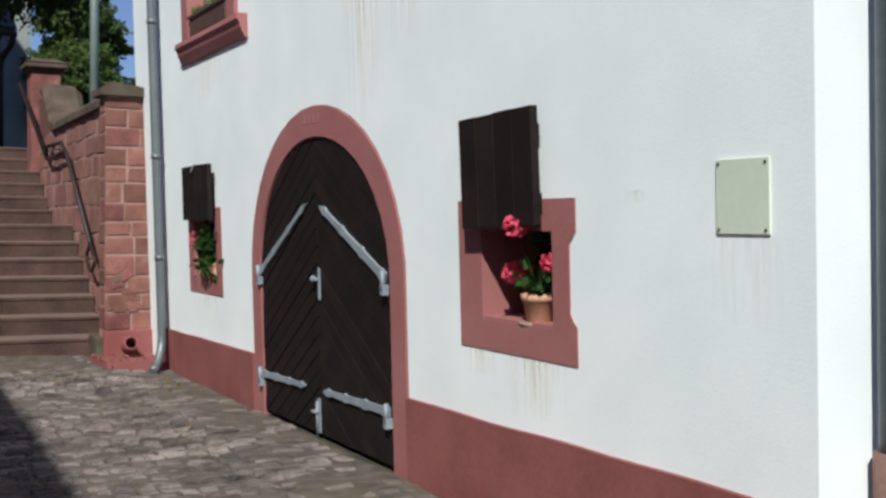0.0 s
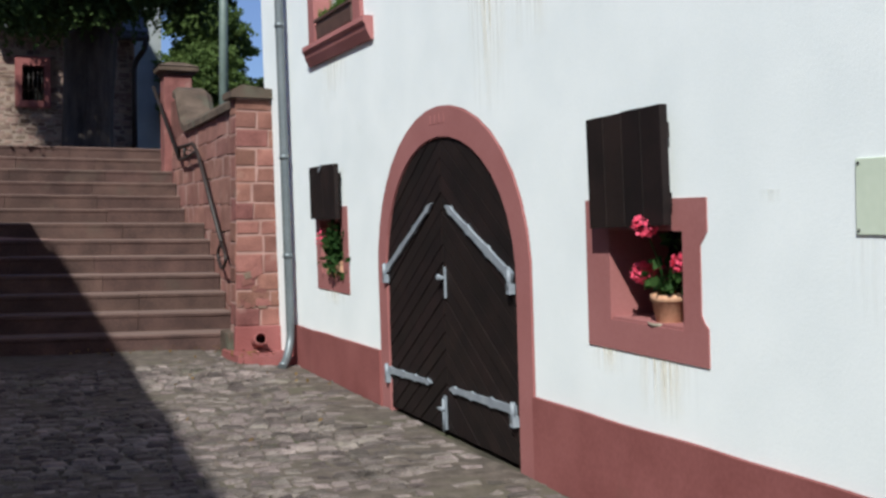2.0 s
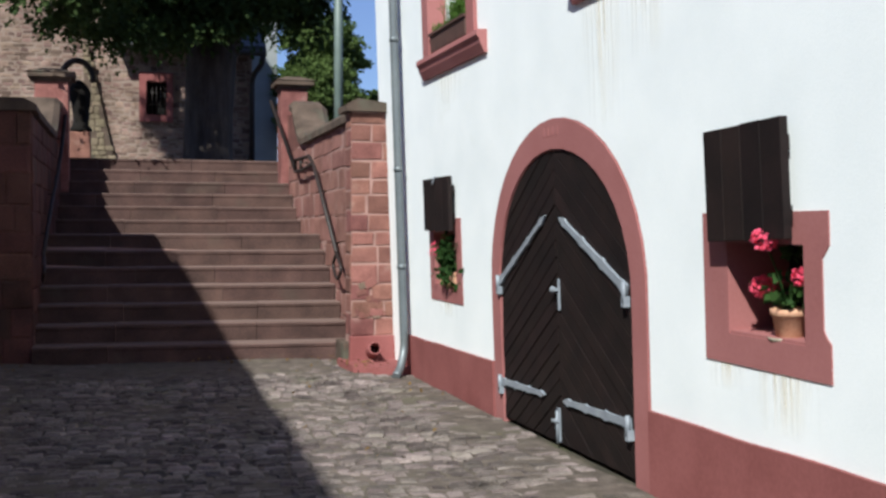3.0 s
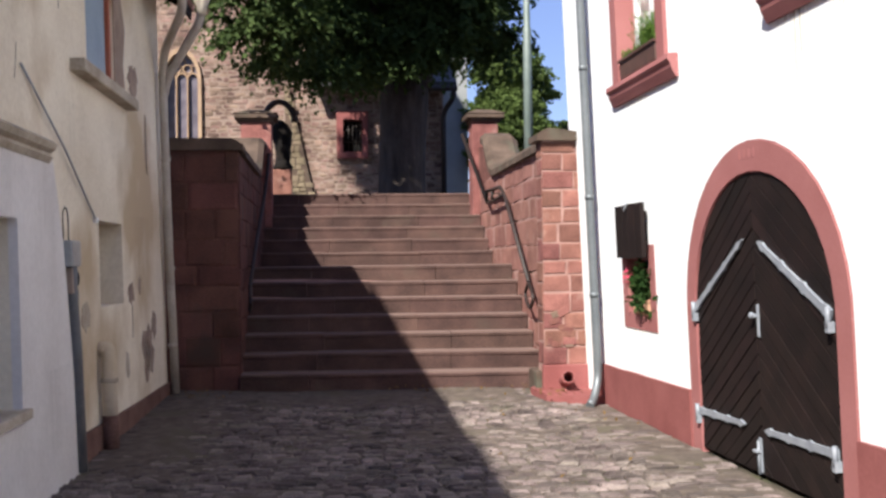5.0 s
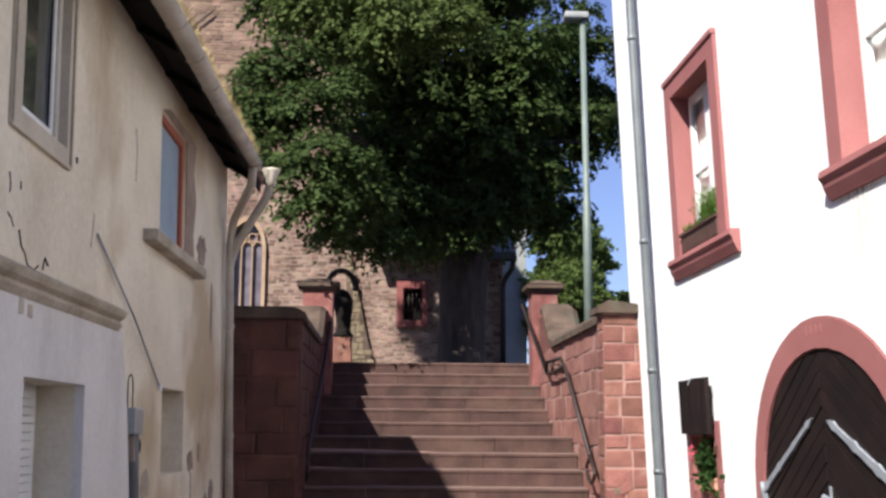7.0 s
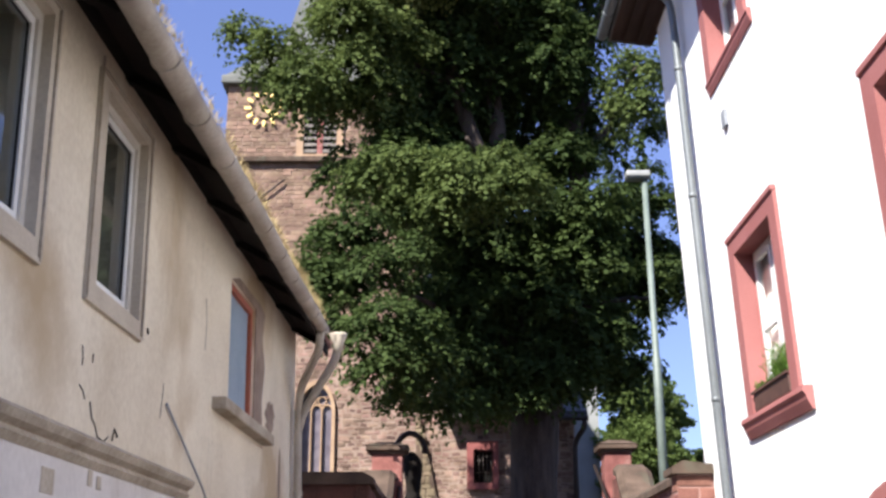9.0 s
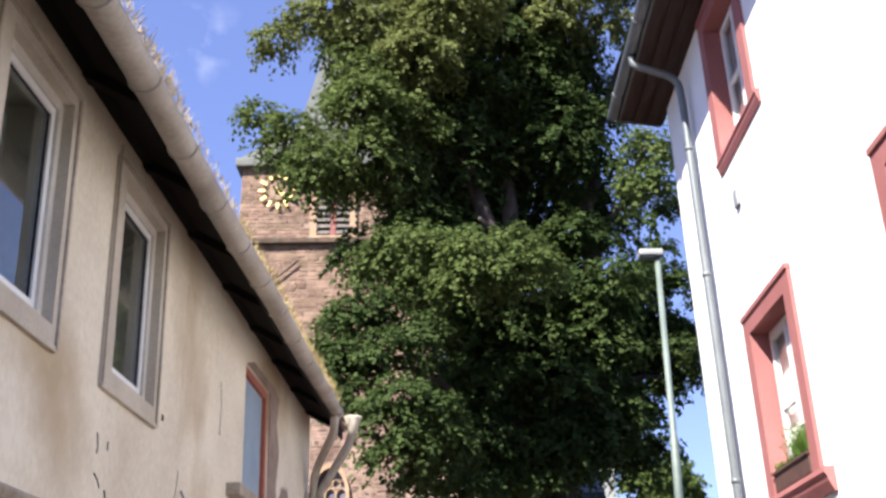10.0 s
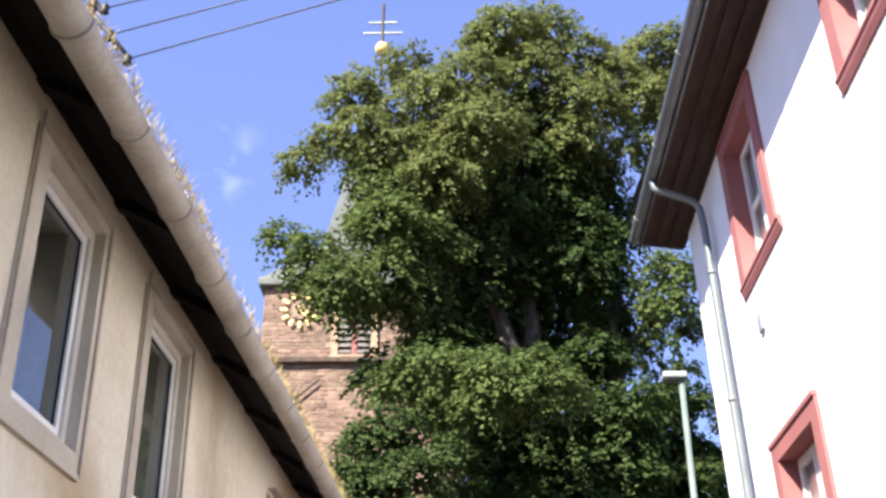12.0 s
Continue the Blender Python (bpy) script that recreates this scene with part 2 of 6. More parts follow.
M_SIDEWALL = surf("pale_red_sandstone", (0.155, 0.068, 0.056), (0.262, 0.126, 0.104), 4.0, 70, 0.9, 0.6, piece=0.13, stain=(0.31, 0.19, 0.16), stain_scale=3, stain_at=0.62, depth=0.012)
M_GOLD = surf("gilded_metal", (0.75, 0.52, 0.16), (0.95, 0.72, 0.28), 8.0, 60, 0.4, 0.05, metal=0.3)
M_GREYWALL = surf("blue_grey_render", (0.22, 0.23, 0.235), (0.28, 0.29, 0.295), 1.5, 30, 0.9, 0.3)
M_BARK = surf("linden_bark", (0.036, 0.028, 0.024), (0.090, 0.070, 0.060), 3.0, 25, 0.95, 0.9, stretch=(3, 3, 0.6), depth=0.03)
M_POLE = surf("green_grey_pole", (0.105, 0.135, 0.12), (0.155, 0.19, 0.17), 5.0, 50, 0.5, 0.1)
M_LAMPGLASS = surf("lamp_cover", (0.27, 0.28, 0.275), (0.36, 0.37, 0.36), 6.0, 50, 0.35, 0.0)
M_TERRACOTTA = surf("terracotta", (0.42, 0.20, 0.12), (0.58, 0.34, 0.22), 12.0, 80, 0.85, 0.2)
M_BOXBROWN = surf("brown_planter", (0.05, 0.026, 0.02), (0.10, 0.05, 0.038), 8.0, 60, 0.6, 0.2)
# near-black colour stands in for the unlit inside of the buildings
M_DARK = surf("unlit_inside_tone", (0.008, 0.008, 0.008), (0.02, 0.018, 0.016), 3.0, 30, 0.9, 0.0)
M_STRAW = surf("dry_grass", (0.26, 0.20, 0.09), (0.44, 0.35, 0.18), 3.0, 30, 0.9, 0.0, piece=0.3)
M_CABLE = surf("black_cable", (0.012, 0.012, 0.013), (0.03, 0.03, 0.03), 8.0, 60, 0.6, 0.0)
# crown shade put in leaf colour: dark low down, pale with bracts on top
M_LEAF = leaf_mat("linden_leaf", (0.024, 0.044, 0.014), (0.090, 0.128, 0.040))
M_LEAF_TOP = leaf_mat("linden_leaf_sunlit_bracts", (0.070, 0.092, 0.030), (0.232, 0.256, 0.092))
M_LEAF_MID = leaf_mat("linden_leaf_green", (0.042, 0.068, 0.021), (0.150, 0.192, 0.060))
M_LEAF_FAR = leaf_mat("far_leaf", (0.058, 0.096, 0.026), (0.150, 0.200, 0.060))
M_LEAF_POT = leaf_mat("potted_leaf", (0.02, 0.05, 0.014), (0.07, 0.13, 0.035))
M_BUSH = leaf_mat("conifer_green", (0.05, 0.11, 0.02), (0.15, 0.25, 0.05))
M_PETAL = leaf_mat("geranium_petal", (0.80, 0.08, 0.16), (0.92, 0.16, 0.26))
M_GLASS = glass_mat("window_glass", (0.85, 0.9, 0.9))
M_RUN = streak_mat("rust_run", (0.50, 0.43, 0.33), 1.0)
M_SOOT = streak_mat("grey_run", (0.42, 0.40, 0.36), 0.5)
M_GRIME = streak_mat("plaster_grime", (0.30, 0.245, 0.17), 0.2)
# darker sandstone copy: shade of the left wall put in the colour, plus dirt
M_DIRTY_SHADESTONE = surf("dirty_shaded_sandstone", (0.055, 0.025, 0.020), (0.14, 0.060, 0.048), 3.0, 60, 0.92, 0.5, piece=0.22, stain=(0.07, 0.045, 0.038), stain_scale=2.0, stain_at=0.55)
M_FRAME = surf("aged_window_frame", (0.54, 0.50, 0.44), (0.66, 0.62, 0.56), 3.0, 40, 0.5, 0.1)
M_TRIM = surf("pale_beige_trim", (0.44, 0.385, 0.31), (0.58, 0.52, 0.43), 3.0, 50, 0.8, 0.25, stain=(0.42, 0.35, 0.28), stain_scale=4.0, stain_at=0.62)
M_FALLEN = leaf_mat("fallen_leaf", (0.10, 0.065, 0.03), (0.28, 0.17, 0.06))


# ---- builders ----
def thing(name, m=None, label="", category="", group="", kind=""):
    ob = new(name)
    ob.empty_display_size = 0.2
    if m is not None:
        ob.matrix_world = m
    return tagged(ob, label, category, group, kind)


def part(name, bm, material, parent=None, label=""):
    """Links a bmesh as one mesh object, under a thing or a part."""
    me = bpy.data.meshes.new(name)
    bmesh.ops.recalc_face_normals(bm, faces=bm.faces[:])
    bm.to_mesh(me)
    bm.free()
    me.materials.append(material)
    ob = new(name, me)
    if parent is not None:
        ob.parent = parent
    return tagged(ob, label)


def mesh_part(name, verts, faces, material, parent=None, label=""):
    me = bpy.data.meshes.new(name)
    me.from_pydata(verts, [], faces)
    me.materials.append(material)
    ob = new(name, me)
    if parent is not None:
        ob.parent = parent
    return tagged(ob, label)


def box(bm, x0, x1, y0, y1, z0, z1, bevel=0.0):
    r = bmesh.ops.create_cube(bm, size=1.0, matrix=Matrix.Translation(((x0 + x1) / 2, (y0 + y1) / 2, (z0 + z1) / 2)) @ Matrix.Diagonal((abs(x1 - x0), abs(y1 - y0), abs(z1 - z0), 1)))
    if bevel:
        edges = list({e for v in r["verts"] for e in v.link_edges})
        bmesh.ops.bevel(bm, geom=edges, offset=bevel, segments=2, affect="EDGES", profile=0.6)
    return bm


def boxed(x0, x1, y0, y1, z0, z1, bevel=0.0):
    return box(bmesh.new(), x0, x1, y0, y1, z0, z1, bevel)


def prism(bm, loop, a, b, axis="x"):
    """Extrudes a closed loop of (u, v) from a to b along an axis: x takes (y, z), y takes (x, z), z takes (x, y)."""
    def at(u, v, w):
        return {"x": (w, u, v), "y": (u, w, v), "z": (u, v, w)}[axis]
    lo, hi = [bm.verts.new(at(u, v, a)) for u, v in loop], [bm.verts.new(at(u, v, b)) for u, v in loop]
    bm.faces.new(lo), bm.faces.new(hi)
    for i in range(len(loop)):
        j = (i + 1) % len(loop)
        bm.faces.new((lo[i], lo[j], hi[j], hi[i]))
    return bm


def plate(loops, d0, d1):
    """A slab in the y-z plane between x = d0 and d1; the first loop is its outline, the others are openings through it."""
    bm = bmesh.new()
    edges = []
    for loop in loops:
        vs = [bm.verts.new((d0, u, v)) for u, v in loop]
        edges += [bm.edges.new((vs[i], vs[(i + 1) % len(vs)])) for i in range(len(vs))]
    bmesh.ops.triangle_fill(bm, use_beauty=True, use_dissolve=False, edges=edges)
    r = bmesh.ops.extrude_face_region(bm, geom=bm.faces[:])
    bmesh.ops.translate(bm, vec=(d1 - d0, 0, 0), verts=[v for v in r["geom"] if isinstance(v, bmesh.types.BMVert)])
    return bm


def rect(y0, y1, z0, z1):
    return [(y0, z0), (y1, z0), (y1, z1), (y0, z1)]


def tube(bm, pts, radius, sides=10, closed_ends=True):
    """A round bar along points; radius is one number or one a point."""
    pts = [Vector(p) for p in pts]
    radii = radius if isinstance(radius, (list, tuple)) else [radius] * len(pts)
    rings, up = [], None
    for i, p in enumerate(pts):
        d = (pts[min(i + 1, len(pts) - 1)] - pts[max(i - 1, 0)]).normalized()
        if up is None:
            up = d.orthogonal().normalized()
        up = (up - d * up.dot(d)).normalized()
        side = d.cross(up)
        rings.append([bm.verts.new(p + radii[i] * (math.cos(a) * up + math.sin(a) * side)) for a in [2 * math.pi * k / sides for k in range(sides)]])
    for a, b in zip(rings, rings[1:]):
        for k in range(sides):
            f = bm.faces.new((a[k], a[(k + 1) % sides], b[(k + 1) % sides], b[k]))
            f.smooth = True
    if closed_ends:
        bm.faces.new(rings[0]), bm.faces.new(rings[-1])
    return bm


def curve_points(pts, n=6):
    """Rounds the corners of a polyline."""
    pts = [Vector(p) for p in pts]
    out = [pts[0]]
    for a, b, c in zip(pts, pts[1:], pts[2:]):
        r = min((b - a).length, (c - b).length) * 0.45
        p, q = b + (a - b).normalized() * r, b + (c - b).normalized() * r
        out += [(1 - s) ** 2 * p + 2 * s * (1 - s) * b + s * s * q for s in [k / n for k in range(n + 1)]]
    return out + [pts[-1]]


def lathe(bm, profile, centre=(0, 0, 0), sides=20):
    cx, cy, cz = centre
    rings = [[bm.verts.new((cx + r * math.cos(2 * math.pi * k / sides), cy + r * math.sin(2 * math.pi * k / sides), cz + z)) for k in range(sides)] for r, z in profile]
    for a, b in zip(rings, rings[1:]):
        for k in range(sides):
            bm.faces.new((a[k], a[(k + 1) % sides], b[(k + 1) % sides], b[k])).smooth = True
    bm.faces.new(rings[0]), bm.faces.new(rings[-1])
    return bm


def arch_loop(y0, y1, base, spring, top, n=20, bulge=0.0):
    """Outline of an opening with a rounded head, anticlockwise seen from -x."""
    c, h = (y0 + y1) / 2, (y1 - y0) / 2
    return [(y0, base)] + [(c - h * math.cos(math.pi * k / n) - bulge * max(0.0, math.sin(2 * math.pi * k / n)), spring + (top - spring) * math.sin(math.pi * k / n)) for k in range(n + 1)] + [(y1, base)]


rnd = random.Random(7)


def block_shapes(count, chamfer, rough, seed, crown=0.0):
    """Meshes of unit blocks (-0.5..0.5 in x and y, 0..1 in z towards the front) with worn front edges."""
    rr, out = random.Random(seed), []
    for _ in range(count):
        v = [(-0.5, -0.5, 0), (0.5, -0.5, 0), (0.5, 0.5, 0), (-0.5, 0.5, 0)]
        v += [(x + rr.uniform(-rough, rough), y + rr.uniform(-rough, rough), 0.72) for x, y in ((-0.5, -0.5), (0.5, -0.5), (0.5, 0.5), (-0.5, 0.5))]
        k = 0.5 - chamfer
        v += [(x * k * 2 + rr.uniform(-rough, rough), y * k * 2 + rr.uniform(-rough, rough), 1 + rr.uniform(-rough, rough)) for x, y in ((-0.5, -0.5), (0.5, -0.5), (0.5, 0.5), (-0.5, 0.5))]
        v.append((rr.uniform(-0.1, 0.1), rr.uniform(-0.1, 0.1), 1 + crown + rr.uniform(-rough, rough)))
        f = []
        for a in (0, 4):
            f += [(a + i, a + (i + 1) % 4, a + 4 + (i + 1) % 4, a + 4 + i) for i in range(4)]
        f += [(8 + i, 8 + (i + 1) % 4, 12) for i in range(4)]
        out.append((v, f))
    return out


def lay(name, places, shapes, material, parent, limit=300, rest_label="", smooth=False):
    """Lays blocks: places are (matrix, keyed by nearness). The first ones are parts, the rest one joined part."""
    meshes = []
    for v, f in shapes:
        me = bpy.data.meshes.new(name)
        me.from_pydata(v, [], f)
        me.materials.append(material)
        if smooth:
            me.polygons.foreach_set("use_smooth", [True] * len(me.polygons))
        meshes.append(me)
    for i, m in enumerate(places[:limit]):
        ob = new(name, meshes[i % len(meshes)])
        ob.parent = parent
        ob.matrix_basis = m
    vv, ff = [], []
    for i, m in enumerate(places[limit:]):
        v, f = shapes[i % len(shapes)]
        o = len(vv)
        vv += [tuple(m @ Vector(p)) for p in v]
        ff += [tuple(o + k for k in q) for q in f]
    if vv:
        tagged(mesh_part(name + "_field", vv, ff, material, parent), rest_label, kind="stuff")


def courses(u0, u1, v0, v1, rows, lengths, joint, blocked=None, rr=None):
    """Blocks of a coursed wall as (u centre, v centre, length, height)."""
    rr = rr or rnd
    out, v = [], v0
    while v < v1 - 0.02:
        h = min(rr.uniform(*rows), v1 - v)
        if v1 - v - h < rows[0] * 0.5:
            h = v1 - v
        u = u0 - rr.uniform(0, lengths[0] * 0.6)
        while u < u1 - 0.01:
            w = rr.uniform(*lengths)
            a, b = max(u, u0), min(u + w, u1)
            if u1 - b < lengths[0] * 0.35:
                b = u1
            u = b if b == u1 else u + w
            if b - a > joint * 2 and not (blocked and blocked((a + b) / 2, v + h / 2)):
                out.append(((a + b) / 2, v + h / 2, b - a - joint, h - joint))
        v += h
    return out


def facing(origin, along, up, out):
    """A frame whose x runs along, y up and z out of a face."""
    m = Matrix.Identity(4)
    for i, c in enumerate((Vector(along).normalized(), Vector(up).normalized(), Vector(out).normalized())):
        m.col[i][:3] = c
    m.translation = origin
    return m


def leaf_cloud(centres, size, spread=0.0, seed=1, flat=0.0):
    """Folded leaves of two triangles each at the given points; returns verts and faces."""
    g = np.random.default_rng(seed)
    c = np.asarray(centres, float)
    n = len(c)
    if spread:
        c = c + g.normal(0, spread, (n, 3))
    a = g.normal(0, 1, (n, 3))
    a[:, 2] -= 0.5
    a /= np.linalg.norm(a, axis=1, keepdims=True)
    nrm = g.normal(0, 1, (n, 3))
    nrm[:, 2] += flat
    b = np.cross(nrm, a)
    b /= np.linalg.norm(b, axis=1, keepdims=True) + 1e-9
    k = np.cross(a, b)
    s = size * g.uniform(0.6, 1.25, (n, 1))
    v = np.stack([c - a * s * 0.55, c + b * s * 0.42 + k * s * 0.12, c + a * s * 0.6, c - b * s * 0.42 + k * s * 0.12], 1).reshape(-1, 3)
    i = np.arange(n)[:, None] * 4
    f = np.concatenate([i + [0, 1, 2], i + [0, 2, 3]], 1).reshape(-1, 3)
    return v, f


def cloud_part(name, v, f, material, parent, label=""):
    me = bpy.data.meshes.new(name)
    me.vertices.add(len(v))
    me.vertices.foreach_set("co", np.asarray(v, np.float32).ravel())
    me.loops.add(len(f) * 3)
    me.loops.foreach_set("vertex_index", np.asarray(f, np.int32).ravel())
    me.polygons.add(len(f))
    me.polygons.foreach_set("loop_start", np.arange(0, len(f) * 3, 3, dtype=np.int32))
    me.update(calc_edges=True)
    me.materials.append(material)
    ob = new(name, me)
    ob.parent = parent
    return tagged(ob, label)


# ---- ground ----
RISE, FOOT, TOPZ = 0.178, 11.05, 13 * 0.178


def nosing(i):
    """Where the front edge of step i (1 to 13) stands along the lane."""
    return FOOT + (i - 1) * 0.33 if i <= 7 else 14.6 + (i - 8) * 0.38


ground = tagged(mesh_part("ground", [(-1500, -1500, -0.014), (1500, -1500, -0.014), (1500, 3000, -0.014), (-1500, 3000, -0.014)], [(0, 1, 2, 3)], M_EARTH), "brown earth and sand between the paving stones", "ground", kind="structure")
terrace = part("terrace", boxed(-60, 60, 16.9, 400, -0.5, TOPZ - 0.02), M_EARTH)
tagged(terrace, "raised churchyard ground above the stone stairs", "ground", kind="structure")

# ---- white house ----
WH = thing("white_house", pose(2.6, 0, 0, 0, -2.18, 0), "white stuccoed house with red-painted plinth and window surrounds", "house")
Y0, Y1, EAVE = 2.355, 10.62, 7.2
GATE_IN, GATE_OUT = arch_loop(5.19, 7.20, -0.1, 0.93, 1.79, bulge=0.03), arch_loop(5.01, 7.38, -0.1, 0.93, 1.98, bulge=0.045)
HATCHES = {1: (3.54, 4.45, 0.74, 1.39), 2: (8.07, 8.95, 0.73, 1.40)}
WINDOWS = [(7.52, 8.87, 2.70, 4.22), (4.40, 5.74, 2.73, 4.24), (7.60, 8.88, 5.69, 7.14), (4.54, 5.84, 5.74, 7.14)]
inset = 0.012
holes = [arch_loop(5.01 + inset, 7.38 - inset, -0.2, 0.93, 1.975 - inset, bulge=0.04)]
for y0, y1, z0, z1 in list(HATCHES.values()) + WINDOWS:
    holes.append(rect(y0 + 0.07, y1 - 0.07, z0 + 0.03, z1 - 0.03))
front = plate([rect(Y0, Y1, -0.3, EAVE + 0.3)] + holes, 0.0, 0.45)
part("wall", front, M_STUCCO, WH, "white roughcast front wall")
part("wall", boxed(0.45, 7.5, Y0 + 0.002, Y0 + 0.4, -0.3, EAVE + 0.3), M_STUCCO, WH, "white end wall in full sun")
part("wall", boxed(0.45, 7.5, Y1 - 0.4, Y1 - 0.002, -0.3, EAVE + 0.3), M_STUCCO, WH)
part("wall", boxed(7.1, 7.5, Y0 + 0.4, Y1 - 0.4, -0.3, EAVE + 0.3), M_STUCCO, WH)
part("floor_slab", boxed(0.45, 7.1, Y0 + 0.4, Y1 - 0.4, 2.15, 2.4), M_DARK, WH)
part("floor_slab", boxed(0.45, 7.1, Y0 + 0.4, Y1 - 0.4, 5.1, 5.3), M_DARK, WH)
# plinth in three stretches with a wavering top edge
for a, b in ((Y0 - 0.02, 5.01), (7.38, 10.0)):
    n = 24
    top = [(a + (b - a) * k / n, 0.475 - 0.0125 * (a + (b - a) * k / n) + 0.010 * noise.noise((a + (b - a) * k / n * 1.7, 3, 0))) for k in range(n + 1)]
    part("plinth", prism(bmesh.new(), [(a, -0.1), (b, -0.1)] + top[::-1], -0.022, 0.1), M_RED, WH, "red-painted plinth")

# arched gate
surround = plate([GATE_OUT, GATE_IN], -0.009, 0.16)
bmesh.ops.bevel(surround, geom=[e for e in surround.edges if len(e.link_faces) == 2 and e.calc_face_angle(0) > 1.2], offset=0.008, segments=2, affect="EDGES")
arch = part("gate_surround", surround, M_PINK, WH, "red-painted stone arch")
for k, y in enumerate((6.31, 6.24, 6.17, 6.10)):
    part("carved_mark", boxed(-0.012, -0.007, y - 0.012, y + 0.014, 1.875, 1.93), M_PINK, arch)
GCY = 6.2


def clip_to(poly, keep):
    """Cuts a polygon by a list of half planes (a, b, c): a*y + b*z <= c."""
    for a, b, c in keep:
        out = []
        for i, p in enumerate(poly):
            q = poly[(i + 1) % len(poly)]
            dp, dq = a * p[0] + b * p[1] - c, a * q[0] + b * q[1] - c
            if dp <= 0:
                out.append(p)
            if dp * dq < 0:
                s = dp / (dp - dq)
                out.append((p[0] + s * (q[0] - p[0]), p[1] + s * (q[1] - p[1])))
        poly = out
        if len(poly) < 3:
            return []
    return poly


head_cut = []
for k in range(20):
    a0, a1 = math.pi * k / 20, math.pi * (k + 1) / 20
    h, c0 = 1.005, 6.195
    p, q = (c0 - h * math.cos(a0) - 0.03 * max(0.0, math.sin(2 * a0)), 0.93 + 0.86 * math.sin(a0)), (c0 - h * math.cos(a1) - 0.03 * max(0.0, math.sin(2 * a1)), 0.93 + 0.86 * math.sin(a1))
    nx, nz = -(q[1] - p[1]), q[0] - p[0]
    if nx * (c0 - p[0]) + nz * (0.5 - p[1]) > 0:
        nx, nz = -nx, -nz
    head_cut.append((nx, nz, nx * p[0] + nz * p[1]))
for side, (ya, yb) in (("far", (GCY, 7.20)), ("near", (5.19, GCY))):
    leaf = part("gate_leaf", prism(bmesh.new(), clip_to([(ya + 0.004, 0.012), (yb - 0.004, 0.012), (yb - 0.004, 1.9), (ya + 0.004, 1.9)], head_cut), 0.022, 0.06), M_OLDWOOD, WH, "dark brown gate leaf of slanting boards")
    slope = -0.62 if side == "far" else 0.62
    pitch = 0.105
    for k in range(-14, 26):
        lo, hi = k * pitch, (k + 1) * pitch - 0.010
        yc = GCY
        poly = [(ya, lo + slope * (ya - yc)), (yb, lo + slope * (yb - yc)), (yb, hi + slope * (yb - yc)), (ya, hi + slope * (ya - yc))]
        poly = clip_to(poly, [(-1, 0, -(ya + 0.006)), (1, 0, yb - 0.006), (0, -1, -0.02), (0, 1, 1.9)] + head_cut)
        if len(poly) > 2:
            part("plank", prism(bmesh.new(), poly, 0.004 + rnd.uniform(-0.003, 0.003), 0.022), M_WOOD, leaf)


def strap(name, a, b, width=0.05):
    """A forged strap hinge with pointed end and bosses, from its pin a to its tip b, as (y, z)."""
    d = Vector((b[0] - a[0], b[1] - a[1]))
    n = Vector((-d.y, d.x)).normalized()
    prof = [(0, 0.55), (0.06, 0.6), (0.10, 0.42), (0.30, 0.42), (0.34, 0.62), (0.38, 0.40), (0.60, 0.36), (0.64, 0.56), (0.68, 0.34), (0.88, 0.30), (0.92, 0.5), (1.0, 0.04)]
    up = [(a[0] + d.x * s + n.x * w * width, a[1] + d.y * s + n.y * w * width) for s, w in prof]
    dn = [(a[0] + d.x * s - n.x * w * width, a[1] + d.y * s - n.y * w * width) for s, w in prof]
    bm = prism(bmesh.new(), up + dn[::-1], -0.014, 0.002)
    hinge = part(name, bm, M_IRON, WH, "grey-painted iron strap hinge")
    part("hinge_pin", tube(bmesh.new(), [(-0.024, a[0], a[1] - 0.06), (-0.024, a[0], a[1] + 0.045)], 0.014, 10), M_IRON, hinge)
    part("hinge_plate", boxed(-0.034, 0.004, a[0] - 0.018, a[0] + 0.018, a[1] - 0.085, a[1] - 0.03), M_IRON, hinge)


strap("strap_hinge", (5.235, 1.0), (6.11, 1.385), 0.055)
strap("strap_hinge", (7.20, 0.955), (6.33, 1.40), 0.046)
strap("strap_hinge", (7.22, 0.265), (6.43, 0.285), 0.046)
strap("strap_hinge", (5.235, 0.305), (6.13, 0.29), 0.05)
lock = part("door_handle", boxed(-0.010, 0.002, 6.148, 6.170, 0.83, 1.02, 0.004), M_IRON, WH, "grey iron handle plate")
part("knob", lathe(bmesh.new(), [(0.008, 0), (0.018, 0.008), (0.021, 0.02), (0.012, 0.032)], (0, 0, 0), 12), M_IRON, lock).matrix_basis = pose(-0.01, 6.20, 0.955, 0, -90, 0)
part("lever", boxed(-0.035, -0.012, 6.15, 6.22, 0.945, 0.965, 0.004), M_IRON, lock)
bolt = part("door_bolt", boxed(-0.010, 0.002, 6.20, 6.235, 0.03, 0.235, 0.003), M_IRON, WH, "grey iron foot bolt")
part("bolt_rod", tube(bmesh.new(), [(-0.018, 6.217, 0.02), (-0.018, 6.217, 0.22)], 0.008, 8), M_IRON, bolt)
part("bolt_grip", boxed(-0.04, -0.01, 6.20, 6.26, 0.15, 0.165, 0.003), M_IRON, bolt)

